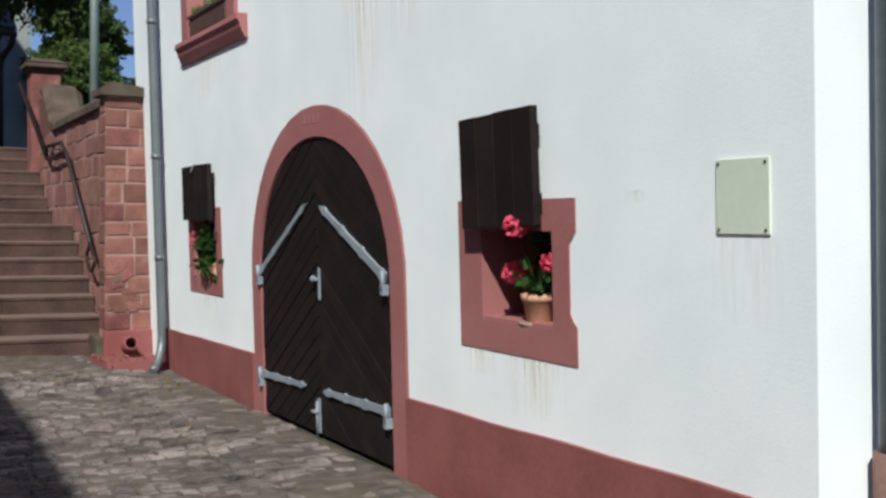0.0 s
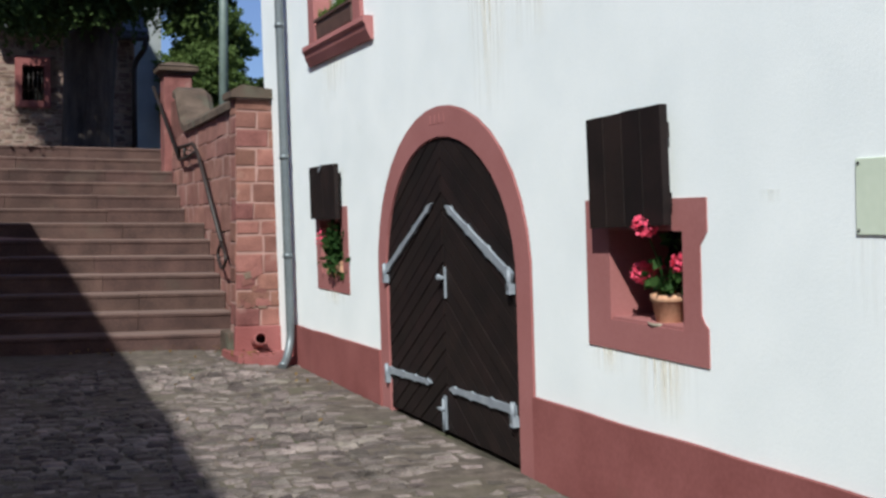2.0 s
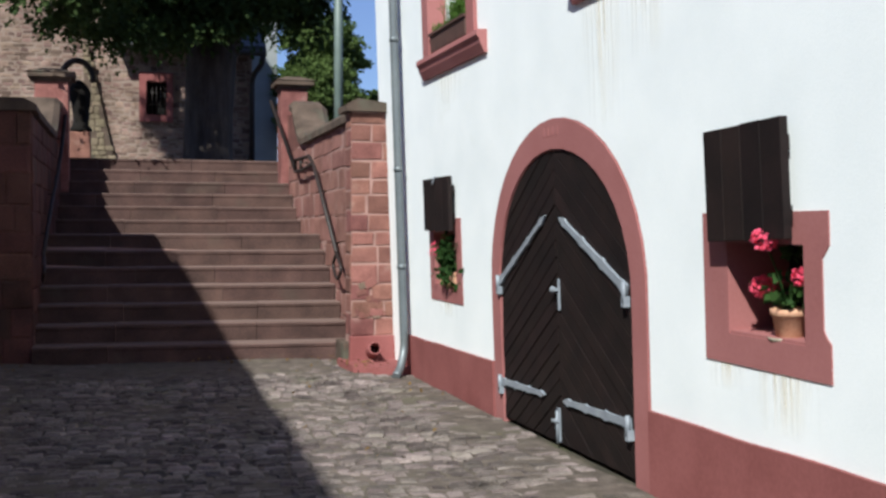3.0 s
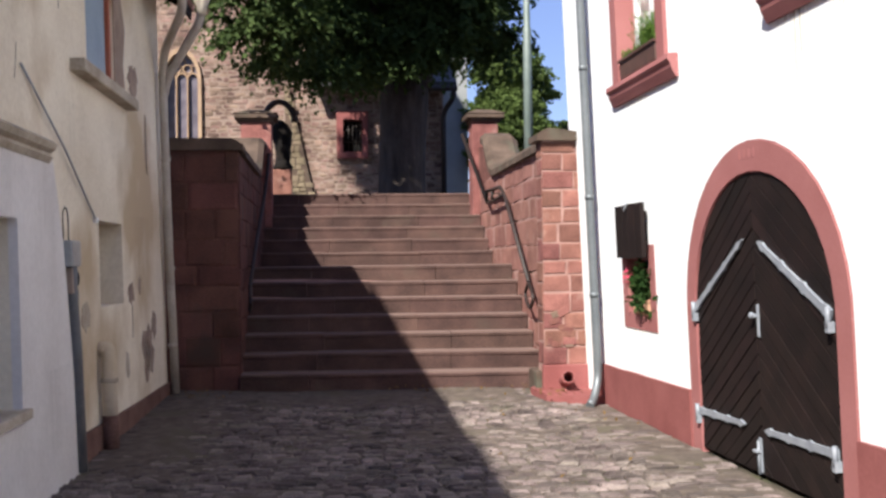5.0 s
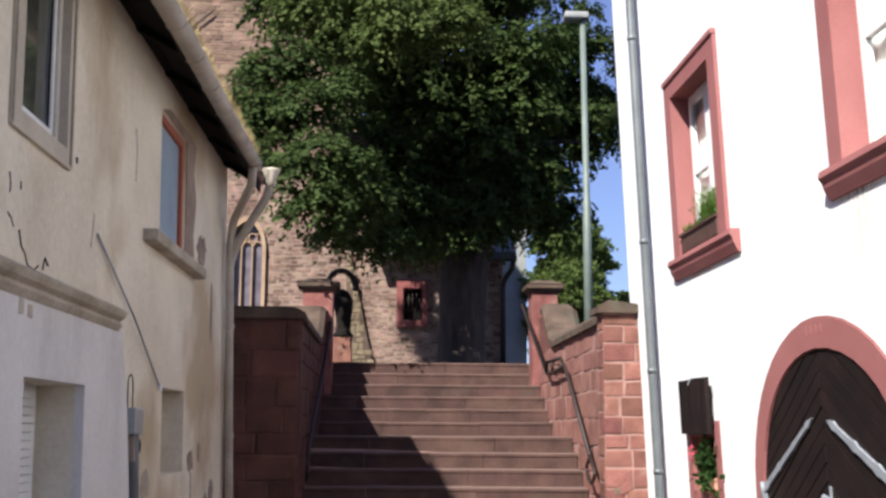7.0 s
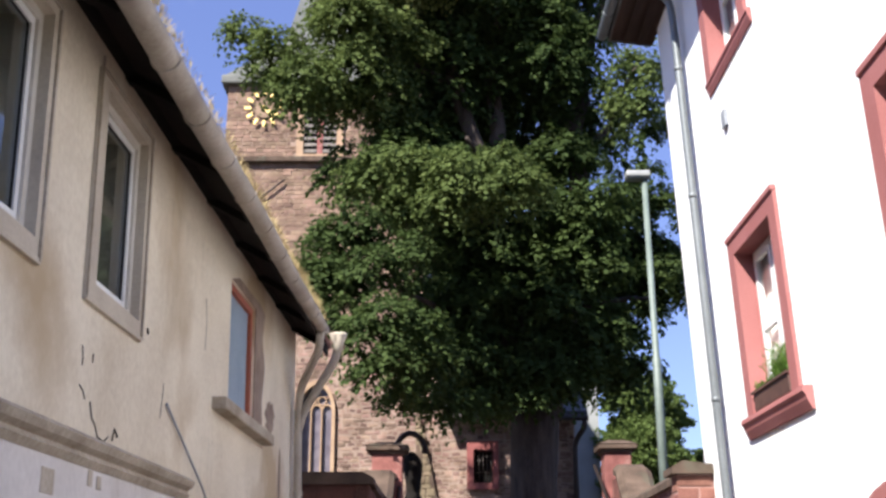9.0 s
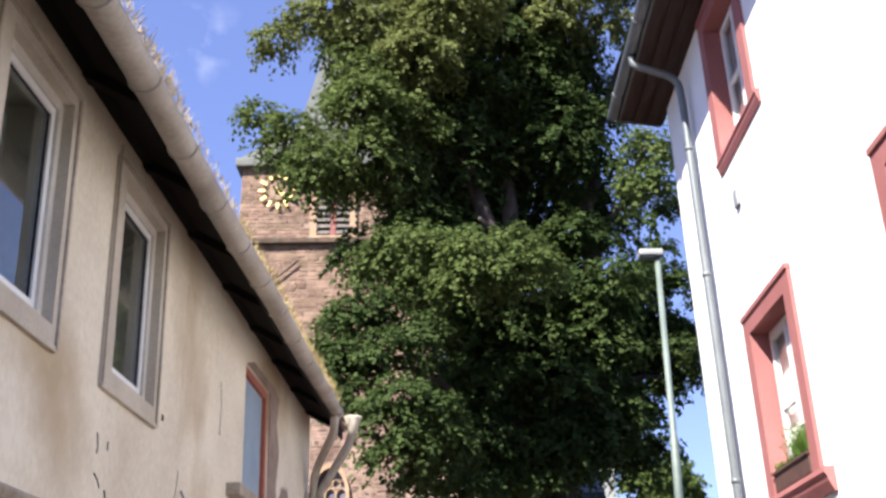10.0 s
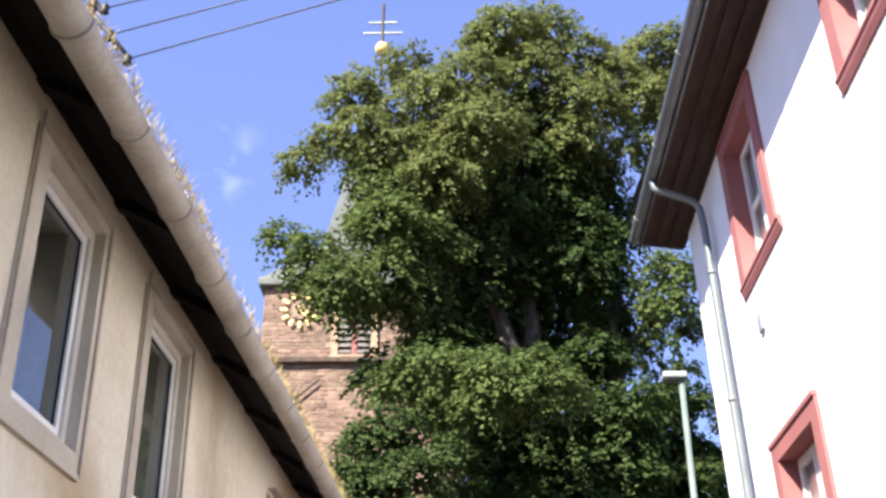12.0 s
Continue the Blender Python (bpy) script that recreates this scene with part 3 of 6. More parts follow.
# hatch windows with raised shutters
for key, (y0, y1, z0, z1) in HATCHES.items():
    oy0, oy1, oz0, oz1 = (y0 + 0.16, y1 - 0.20, z0 + 0.13, z1 - 0.13) if key == 1 else (y0 + 0.16, y1 - 0.14, z0 + 0.12, z1 - 0.12)
    if key == 1:
        ear = 0.045
        outer = [(y0, z0), (y1, z0), (y1, z1), (y0, z1), (y0, z1 - 0.13), (y0 + 0.025, z1 - 0.16), (y0 + ear, z1 - 0.18), (y0 + ear, z0 + 0.2), (y0 + ear - 0.02, z0 + 0.17), (y0, z0 + 0.15)]
    else:
        outer = rect(y0, y1, z0, z1)
    w = part("hatch_window", plate([outer, rect(oy0, oy1, oz0, oz1)], -0.006, 0.30), M_PINK, WH, "red-painted stone hatch surround with deep reveal")
    # near-black panel carries the shadow deep in the niche as colour
    part("back_panel", boxed(0.31, 0.34, oy0 - 0.1, oy1 + 0.1, oz0 - 0.05, oz1 + 0.05), M_OLDWOOD, w)
    part("niche_floor", boxed(0.0, 0.31, oy0 - 0.002, oy1 + 0.002, oz0 - 0.02, oz0 + 0.012), M_PINK, w)


def hatch_shutter(y0, y1, z0, z1, tilt):
    s = part("hatch_shutter", bmesh.new(), M_WOOD, WH, "dark wooden shutter raised flat against the wall")
    s.matrix_basis = pose(-0.036, (y0 + y1) / 2, z0, 0, 0, 0) @ pose(0, 0, 0, tilt, 0, 0)
    n = 4
    wd = (y1 - y0) / n
    for k in range(n):
        part("plank", boxed(-0.036, 0.0, -(y1 - y0) / 2 + k * wd + 0.002, -(y1 - y0) / 2 + (k + 1) * wd - 0.002, rnd.uniform(-0.004, 0.004), z1 - z0 + rnd.uniform(-0.003, 0.003), 0.003), M_WOOD, s)
    for z in (0.10, z1 - z0 - 0.10):
        part("ledge", boxed(0.0, 0.018, -(y1 - y0) / 2 + 0.02, (y1 - y0) / 2 - 0.02, z - 0.03, z + 0.03), M_WOOD, s)
    return s


hatch_shutter(3.72, 4.30, 1.275, 1.75, -1.8)
sh2 = hatch_shutter(8.15, 8.86, 1.30, 1.725, 0.0)
part("hook", tube(bmesh.new(), curve_points([(-0.035, 0.0, 0.44), (-0.05, 0.0, 0.40), (-0.05, 0.03, 0.37), (-0.04, 0.05, 0.40)]), 0.006, 8), M_IRON, sh2)


def house_window(y0, y1, z0, z1, k):
    fw = 0.17
    w = part("window", plate([rect(y0, y1, z0, z1), rect(y0 + fw, y1 - fw, z0 - 0.02 + fw * 0.2, z1 - fw)], -0.03, 0.30), M_PINK, WH, "window with red-painted stone surround")
    part("lintel_lip", boxed(-0.045, 0.0, y0 - 0.005, y1 + 0.005, z1 - 0.035, z1 + 0.008, 0.006), M_PINK, w)
    # moulded sill
    prof = [(0.02 if x > 0 else x * k, z * (0.95 if k > 0.6 else 0.7)) for x, z in ((0.02, 0.05), (-0.095, 0.05), (-0.105, 0.01), (-0.08, -0.015), (-0.07, -0.05), (-0.05, -0.085), (-0.03, -0.12), (0.02, -0.12))]
    part("sill", prism(bmesh.new(), prof, y0 - (0.20 if k > 0.6 else 0.09), y1 + (0.05 if k > 0.6 else 0.0), "y"), M_PINK, w).matrix_basis = Matrix.Translation((0, 0, z0 - 0.04))
    a, b, c, d = y0 + fw, y1 - fw, z0 + 0.015, z1 - fw
    x = 0.13
    f = part("window_frame", plate([rect(a, b, c, d), rect(a + 0.05, (a + b) / 2 - 0.025, c + 0.05, d - 0.05), rect((a + b) / 2 + 0.025, b - 0.05, c + 0.05, d - 0.05)], x, x + 0.06), M_PVC, w, "white casement frame")
    for s0, s1 in ((a + 0.05, (a + b) / 2 - 0.025), ((a + b) / 2 + 0.025, b - 0.05)):
        sash = part("sash", plate([rect(s0 - 0.01, s1 + 0.01, c + 0.04, d - 0.04), rect(s0 + 0.04, s1 - 0.04, c + 0.09, c + 0.5 * (d - c) - 0.01), rect(s0 + 0.04, s1 - 0.04, c + 0.5 * (d - c) + 0.02, d - 0.09)], x - 0.015, x + 0.03), M_PVC, w)
        pane = part("pane", boxed(x + 0.005, x + 0.012, s0 + 0.03, s1 - 0.03, c + 0.08, d - 0.08), M_GLASS, w)
        pane.visible_shadow = False
    for s0, s1, sgn in ((a + 0.02, a + 0.34, 1), (b - 0.34, b - 0.02, -1)):
        bm = bmesh.new()
        cols, rows = 28, 8
        grid = []
        for i in range(cols + 1):
            u = i / cols
            col = []
            for j in range(rows + 1):
                v = j / rows
                gather = 1 - 0.45 * (1 - v) ** 1.5
                yy = (s0 if sgn > 0 else s1) + sgn * u * (s1 - s0) * gather
                col.append(bm.verts.new((x + 0.07 + 0.018 * math.sin(u * 38), yy, c + v * (d - c))))
            grid.append(col)
        for i in range(cols):
            for j in range(rows):
                bm.faces.new((grid[i][j], grid[i + 1][j], grid[i + 1][j + 1], grid[i][j + 1])).smooth = True
        part("curtain", bm, M_CURTAIN, w, "white net curtain")
    return w


for y0, y1, z0, z1 in WINDOWS:
    house_window(y0, y1, z0, z1, 0.75 if z0 < 4 else 0.45)

# eaves, gutter and roof of the white house
OV, GZ, GY1 = 0.47, 7.30, 11.0
part("soffit", prism(bmesh.new(), [(-OV + 0.02, GZ), (0.02, EAVE), (0.02, EAVE + 0.05), (-OV + 0.02, GZ + 0.04)], Y0 - 0.4, GY1 - 0.02, "y"), M_BROWN, WH, "dark brown boarded soffit")
for k in range(3):
    x = -0.12 - k * 0.14
    zz = EAVE + (GZ - EAVE) * (-x / OV) - 0.004
    part("soffit_board", boxed(x - 0.05, x + 0.05, Y0 - 0.4, GY1 - 0.04, zz - 0.012, zz + 0.006), M_BROWN, WH)
part("fascia", boxed(-OV, -OV + 0.025, Y0 - 0.4, GY1, GZ - 0.02, GZ + 0.12), M_ZINC, WH, "grey sheet fascia")
part("verge_board", prism(bmesh.new(), [(-OV, GZ - 0.02), (0.0, EAVE - 0.01), (0.0, EAVE + 0.6), (-OV, GZ + 0.12)], GY1 - 0.02, GY1 + 0.005, "y"), M_ZINC, WH)
half = [(-OV - 0.06 + 0.062 * math.cos(a), GZ + 0.05 + 0.062 * math.sin(a)) for a in [math.pi + math.pi * k / 8 for k in range(9)]]
part("gutter", prism(bmesh.new(), half, Y0 - 0.4, GY1, "y"), M_ZINC, WH, "zinc half-round gutter")
roof = part("roof", prism(bmesh.new(), [(-OV - 0.02, GZ + 0.12), (3.7, GZ + 3.2), (8.0, GZ + 0.1), (8.0, GZ + 0.2), (3.7, GZ + 3.35), (-OV - 0.02, GZ + 0.2)], Y0 - 0.4, GY1, "y"), M_TILE, WH, "tiled pitched roof")
for yy in (Y0 + 0.05, Y1 - 0.35):
    part("gable", prism(bmesh.new(), [(0.05, EAVE + 0.28), (7.4, EAVE + 0.28), (3.7, EAVE + 3.1)], yy, yy + 0.3, "y"), M_STUCCO, WH)
for k in range(6):
    y = 3.2 + k * 1.45
    part("gutter_bracket", tube(bmesh.new(), [(-OV - 0.06 + 0.068 * math.cos(a), y, GZ + 0.05 + 0.068 * math.sin(a)) for a in [math.pi + math.pi * j / 8 for j in range(9)]], 0.008, 6), M_ZINC, WH)
pipe = part("downpipe", tube(bmesh.new(), curve_points([(-OV - 0.05, 9.60, GZ - 0.02), (-OV - 0.05, 9.60, GZ - 0.12), (-0.10, 9.57, GZ - 0.32), (-0.085, 9.57, GZ - 0.6), (-0.085, 9.62, 0.22), (-0.16, 9.52, 0.06), (-0.22, 9.44, 0.02)], 6), 0.038, 14), M_ZINC, WH, "grey zinc downpipe with bent foot")
for z in (0.98, 1.85, 3.0, 4.9, 6.2):
    part("pipe_clip", tube(bmesh.new(), [(-0.085, 9.62 - 0.0075 * z, z - 0.02), (-0.085, 9.62 - 0.0075 * z, z + 0.02)], 0.044, 14), M_ZINC, pipe)
part("wall_vent", boxed(-0.03, 0.0, 8.46, 8.58, 5.12, 5.27, 0.006), M_IRON, WH, "small white ventilation cover")
# grey pipe on the end wall
PIPEX = 0.225
part("corner_pipe", tube(bmesh.new(), [(PIPEX, Y0 - 0.085, 0.6), (PIPEX, Y0 - 0.085, 7.0)], 0.05, 12), M_ZINC, WH, "grey downpipe on the sunny end wall")
part("corner_pipe_foot", tube(bmesh.new(), [(PIPEX - 0.012, Y0 - 0.085, -0.02), (PIPEX - 0.012, Y0 - 0.085, 0.62)], 0.058, 12), M_PLINTH, WH)

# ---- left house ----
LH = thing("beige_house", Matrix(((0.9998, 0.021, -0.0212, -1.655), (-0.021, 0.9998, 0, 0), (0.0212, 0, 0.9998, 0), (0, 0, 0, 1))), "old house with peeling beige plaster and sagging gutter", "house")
LY0, LY1, LEAVE = -7.0, 11.02, 3.90
UP_WINS = [(4.73, 5.61, 2.63, 3.77), (3.33, 4.17, 2.62, 3.76), (0.9, 1.8, 2.59, 3.73)]
OLD_WIN = (7.86, 8.78, 2.65, 3.60)
NICHE = (8.08, 8.92, 0.99, 1.61)
LOW_WIN = (4.94, 5.90, 0.55, 1.54)
lh_holes = [rect(a + 0.04, b - 0.04, c + 0.04, d - 0.04) for a, b, c, d in UP_WINS] + [rect(*OLD_WIN), rect(*NICHE), rect(*LOW_WIN)]
part("wall", plate([rect(LY0, LY1, -0.3, LEAVE + 0.15)] + lh_holes, 0.0, -0.395), M_PLASTER, LH, "stained beige plaster wall with cracks")
part("wall", boxed(-6.5, -0.4, LY1 - 0.4, LY1 - 0.002, -0.3, LEAVE + 0.1), M_PLASTER, LH)
part("wall", boxed(-6.5, -0.4, LY0, LY0 + 0.4, -0.3, LEAVE + 0.1), M_PLASTER, LH)
part("wall", boxed(-6.9, -6.5, LY0, LY1, -0.3, LEAVE + 0.1), M_PLASTER, LH)
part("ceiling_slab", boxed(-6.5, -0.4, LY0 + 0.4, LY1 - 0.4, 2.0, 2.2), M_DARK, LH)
# thicker pale plaster below the moulding
part("lower_facing", plate([[(LY0, -0.2), (7.16, -0.2), (6.98, 0.8), (6.84, 1.45), (6.66, 1.90), (LY0, 1.90)], rect(*LOW_WIN)], 0.05, 0.0), M_LOWPLASTER, LH, "pale grey plaster facing")
prof = [(0.0, 1.88), (0.055, 1.88), (0.075, 1.91), (0.06, 1.935), (0.09, 1.955), (0.105, 1.985), (0.075, 2.01), (0.0, 2.04)]
part("moulding", prism(bmesh.new(), prof, LY0, 6.56, "y"), M_DIRTY, LH, "weathered plaster string course")
part("plinth", prism(bmesh.new(), [(7.2, -0.1), (LY1, -0.1), (LY1, 0.14), (9.6, 0.15), (8.4, 0.17), (7.2, 0.20)], 0.025, 0.0), M_PLINTH, LH, "dark worn plinth")


def pvc_window(y0, y1, z0, z1):
    a, b, c, d = y0 + 0.135, y1 - 0.055, z0 + 0.09, z1 - 0.06
    w = part("window", plate([rect(y0, y1, z0, z1), rect(a, b, c, d)], 0.014, -0.10), M_TRIM, LH, "window with an aged pale frame in a plain surround")
    part("cover_strip", boxed(0.014, 0.024, y0 + 0.004, y0 + 0.018, z0, z1 + 0.06, 0.002), M_DIRTY, w)
    part("cover_strip", prism(bmesh.new(), [(y0 + 0.02, z1 - 0.012), (y1, z1 - 0.012), (y1, z1 + 0.004), (y0 + 0.02, z1 + 0.004)], 0.014, 0.026), M_DIRTY, w)
    part("cover_strip", boxed(0.014, 0.026, y1 - 0.012, y1 + 0.008, z0, z1 - 0.014, 0.002), M_DIRTY, w)
    part("window_sill", boxed(0.0, 0.022, y0 + 0.002, y1 + 0.006, z0 - 0.012, z0 + 0.014, 0.004), M_TRIM, w)
    part("frame", plate([rect(a, b, c, d), rect(a + 0.045, b - 0.045, c + 0.045, d - 0.045)], -0.035, -0.098), M_FRAME, w)
    a, b, c, d = a + 0.03, b - 0.03, c + 0.03, d - 0.03
    part("sash", plate([rect(a, b, c, d), rect(a + 0.05, b - 0.05, c + 0.05, d - 0.05)], -0.05, -0.09), M_PVC, w)
    part("seal", plate([rect(a + 0.044, b - 0.044, c + 0.044, d - 0.044), rect(a + 0.052, b - 0.052, c + 0.052, d - 0.052)], -0.060, -0.072), M_CABLE, w)
    pane = part("pane", boxed(-0.078, -0.072, a + 0.045, b - 0.045, c + 0.045, d - 0.045), M_GLASS, w)
    pane.visible_shadow = False
    part("curtain", boxed(-0.30, -0.29, b - 0.22, b + 0.05, c, d), M_CURTAIN, w)


for win in UP_WINS:
    pvc_window(*win)
# old window with a red frame and an opaque blue-grey pane for its glass
a, b, c, d = OLD_WIN
ow = part("window", plate([rect(a, b, c, d), rect(a + 0.02, b - 0.06, c + 0.02, d - 0.05)], -0.015, -0.065), M_REDWOOD, LH, "old window with a red-brown frame")
part("pane", boxed(-0.062, -0.045, a + 0.015, b - 0.05, c + 0.015, d - 0.045), M_BLUEPANE, ow, "opaque blue-grey pane")
part("sill", boxed(-0.12, 0.10, 7.36, 9.30, 2.555, 2.64, 0.012), M_DIRTY, ow, "cracked stone sill")
bm = plate([[(8.80, 2.65), (9.20, 2.65), (9.13, 2.9), (9.24, 3.2), (9.10, 3.42), (9.20, 3.66), (8.95, 3.70), (8.7, 3.69), (8.1, 3.68), (7.88, 3.615), (8.80, 3.615)]], 0.012, -0.01)
part("stone_jamb", bm, M_BARE, LH, "bare stone jamb where plaster fell")
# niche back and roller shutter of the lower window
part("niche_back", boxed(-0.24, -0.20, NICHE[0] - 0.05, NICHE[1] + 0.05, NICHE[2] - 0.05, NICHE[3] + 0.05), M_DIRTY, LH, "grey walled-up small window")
a, b, c, d = LOW_WIN
lo = part("window", plate([rect(a, b, c, d), rect(a + 0.06, b - 0.06, c + 0.06, d - 0.06)], -0.20, -0.26), M_PVC, LH, "white window with a half-lowered roller shutter")
part("sill", boxed(-0.20, 0.09, a - 0.03, b + 0.05, c - 0.05, c + 0.004, 0.01), M_DIRTY, lo)
for k in range(14):
    z = d - 0.03 - k * 0.042
    part("slat", boxed(-0.195, -0.18, a + 0.005, b - 0.055, z - 0.039, z, 0.004), M_PVC, lo)
pane = part("pane", boxed(-0.235, -0.228, a + 0.05, b - 0.05, c + 0.05, d - 0.05), M_GLASS, lo)
pane.visible_shadow = False

# eave of the left house
EO, EZ, EY1 = 0.372, 3.70, 10.05
part("soffit", prism(bmesh.new(), [(0.30, 3.77), (-0.02, 3.97), (-0.02, 4.01), (0.30, 3.81)], LY0, LY1 + 0.12, "y"), M_OLDWOOD, LH, "near-black eave boards")
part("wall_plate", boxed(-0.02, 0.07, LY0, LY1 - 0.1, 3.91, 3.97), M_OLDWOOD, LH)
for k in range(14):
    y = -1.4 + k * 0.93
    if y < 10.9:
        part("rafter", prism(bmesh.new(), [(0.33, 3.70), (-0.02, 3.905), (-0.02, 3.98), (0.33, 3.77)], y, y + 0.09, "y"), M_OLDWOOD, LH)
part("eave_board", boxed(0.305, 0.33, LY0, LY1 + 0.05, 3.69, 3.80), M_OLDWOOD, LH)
n = 40
gr = 0.067
bm = bmesh.new()
rings = []
for k in range(n + 1):
    y = LY0 + (10.25 - LY0) * k / n
    z = 3.688 + 0.012 * (y - 3) + 0.008 * math.sin(y * 2.1)
    rings.append([bm.verts.new((EO + gr * math.cos(q), y, z + gr * math.sin(q))) for q in [math.pi * 0.97 + math.pi * 1.06 * j / 10 for j in range(11)]])
for p, q in zip(rings, rings[1:]):
    for j in range(10):
        bm.faces.new((p[j], q[j], q[j + 1], p[j + 1])).smooth = True
gut = part("gutter", bm, M_GUTTER, LH, "aged beige half-round gutter")
md = gut.modifiers.new("thick", "SOLIDIFY")
md.thickness = 0.006
for k in range(17):
    y = 0.2 + k * 0.62
    z = 3.688 + 0.012 * (y - 3) + 0.008 * math.sin(y * 2.1)
    part("gutter_joint", tube(bmesh.new(), [(EO + (gr + 0.004) * math.cos(q), y, z + (gr + 0.004) * math.sin(q)) for q in [math.pi * 0.98 + math.pi * 1.04 * j / 10 for j in range(11)]], 0.006, 6), M_GUTTER, gut)
part("roof", prism(bmesh.new(), [(EO - 0.03, EZ + 0.075), (-3.3, 6.55), (-7.2, 3.8), (-7.2, 3.9), (-3.3, 6.68), (EO - 0.03, EZ + 0.15)], LY0, LY1 + 0.15, "y"), M_TILE, LH, "old tiled roof with grass along the eave")
part("gable", prism(bmesh.new(), [(-0.1, 3.9), (-6.6, 3.9), (-3.3, 6.45)], LY1 - 0.35, LY1 - 0.05, "y"), M_PLASTER, LH)
# downpipe with its swan neck, and the second short pipe from the gutter end
lp = part("downpipe", tube(bmesh.new(), curve_points([(EO, 10.1, EZ + 0.02), (EO - 0.02, 10.2, EZ - 0.12), (0.10, 10.72, EZ - 0.40), (0.07, 10.80, EZ - 0.66), (0.07, 10.85, 1.6), (0.075, 11.0, 0.02)], 6), 0.040, 14), M_GUTTER, LH, "beige downpipe with a swan neck")
for z in (3.1, 2.3, 1.25, 0.5):
    part("pipe_clip", tube(bmesh.new(), [(0.07, 10.84 if z > 1.6 else 10.92, z - 0.02), (0.07, 10.84 if z > 1.6 else 10.92, z + 0.02)], 0.048, 14), M_GUTTER, lp)
part("branch_pipe", tube(bmesh.new(), curve_points([(EO + 0.12, 10.55, EZ - 0.02), (EO + 0.08, 10.58, EZ - 0.16), (0.12, 10.80, EZ - 0.62), (0.07, 10.82, EZ - 0.80)], 6), 0.042, 12), M_GUTTER, lp)
part("funnel", lathe(bmesh.new(), [(0.045, -0.08), (0.05, 0), (0.085, 0.08), (0.09, 0.10)], (EO + 0.12, 10.55, EZ), 16), M_TRIM, lp)

# ---- stairs ----
ST = thing("staircase", None, "worn red sandstone stairs up to the churchyard", "stairs", kind="structure")
SKEW = -0.06


def side_x(y, right=True):
    return 2.30 + (y - 10.6) * 0.0167 if right else -0.74 + (y - 11.3) * 0.012


for i in range(1, 14):
    y, z = nosing(i), RISE * i
    deep = nosing(i + 1) - y + 0.08 if i < 13 else 0.5
    x0, x1 = side_x(y, False), side_x(y)
    cuts = sorted([x0, x1] + [x0 + (x1 - x0) * (k + rnd.uniform(0.25, 0.75)) / 2.2 for k in range(2)])
    for a, b in zip(cuts, cuts[1:]):
        bm = bmesh.new()
        dz, dy = rnd.uniform(-0.004, 0.004), rnd.uniform(-0.006, 0.006)
        segs = 6
        prof = [(y + dy + 0.010, z - RISE - 0.02), (y + dy + 0.004, z - 0.05 + dz), (y + dy - 0.004, z - 0.040 + dz), (y + dy - 0.006, z - 0.014 + dz), (y + dy + 0.002, z - 0.002 + dz), (y + dy + 0.03, z + dz), (y + deep, z + dz), (y + deep, z - RISE - 0.02)]
        cols = []
        for k in range(segs + 1):
            x = a + 0.002 + (b - a - 0.004) * k / segs
            sk = SKEW * (x - 1.0)
            wob = 0.006 * noise.noise((x * 2.3, y * 3.1, 0.5))
            cols.append([bm.verts.new((x, py + sk * (1 if i < 8 else 0.5) + (wob if j in (2, 3, 4) else 0), pz + (wob * 0.8 if j in (3, 4, 5) else 0))) for j, (py, pz) in enumerate(prof)])
        for p, q in zip(cols, cols[1:]):
            for j in range(len(prof)):
                bm.faces.new((p[j], p[(j + 1) % len(prof)], q[(j + 1) % len(prof)], q[j]))
        bm.faces.new(cols[0]), bm.faces.new(cols[-1][::-1])
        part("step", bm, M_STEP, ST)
part("stair_core", prism(bmesh.new(), [(FOOT + 0.25, -0.1), (13.1, 1.1), (14.7, 1.15), (16.7, 2.15), (17.2, 2.25), (17.2, -0.1)], -0.9, 2.5, "x"), M_MORTAR, ST)

# ---- retaining walls beside the stairs ----
RW = thing("retaining_wall", None, "red sandstone block wall with weathered coping beside the stairs", "wall", kind="structure")
PX, PY, PTOP = 2.165, 10.35, 2.43
blocks_r = block_shapes(9, 0.05, 0.04, 3, 0.04)
part("pier_core", boxed(PX + 0.012, 2.62, PY + 0.012, 10.64, -0.05, PTOP), M_MORTAR, RW)
core_loop = [(side_x(10.6) + 0.012, 10.6), (side_x(17.0) + 0.012, 17.0), (3.1, 17.0), (2.7, 10.6)]
part("wall_core", prism(bmesh.new(), core_loop, -0.05, PTOP - 0.02, "z"), M_MORTAR, RW)
places = []
for u, v, w, h in courses(PX, 2.60, 0.28, PTOP - 0.01, (0.135, 0.185), (0.18, 0.40), 0.018):
    places.append(facing((u, PY + 0.018, v), (1, 0, 0), (0, 0, 1), (0, -1, 0)) @ Matrix.Diagonal((w * rnd.uniform(0.93, 1.02), h * rnd.uniform(0.9, 1.04), rnd.uniform(0.009, 0.018), 1)))
for u, v, w, h in courses(PY + 0.02, 10.62, 0.28, PTOP - 0.01, (0.15, 0.23), (0.27, 0.28), 0.024):
    places.append(facing((PX + 0.018, u, v), (0, -1, 0), (0, 0, 1), (-1, 0, 0)) @ Matrix.Diagonal((w, h, rnd.uniform(0.009, 0.017), 1)))
lay("block", places, blocks_r, M_SANDSTONE, RW)
places = []
for u, v, w, h in courses(10.62, 16.3, 0.1, PTOP - 0.03, (0.2, 0.3), (0.35, 0.75), 0.014):
    places.append(facing((side_x(u) + 0.022, u, v), (0.0167, -1, 0), (0, 0, 1), (-1, 0, 0)) @ Matrix.Diagonal((w, h * rnd.uniform(0.94, 1.02), rnd.uniform(0.012, 0.018), 1)))
lay("block", places, blocks_r, M_SIDEWALL, RW)
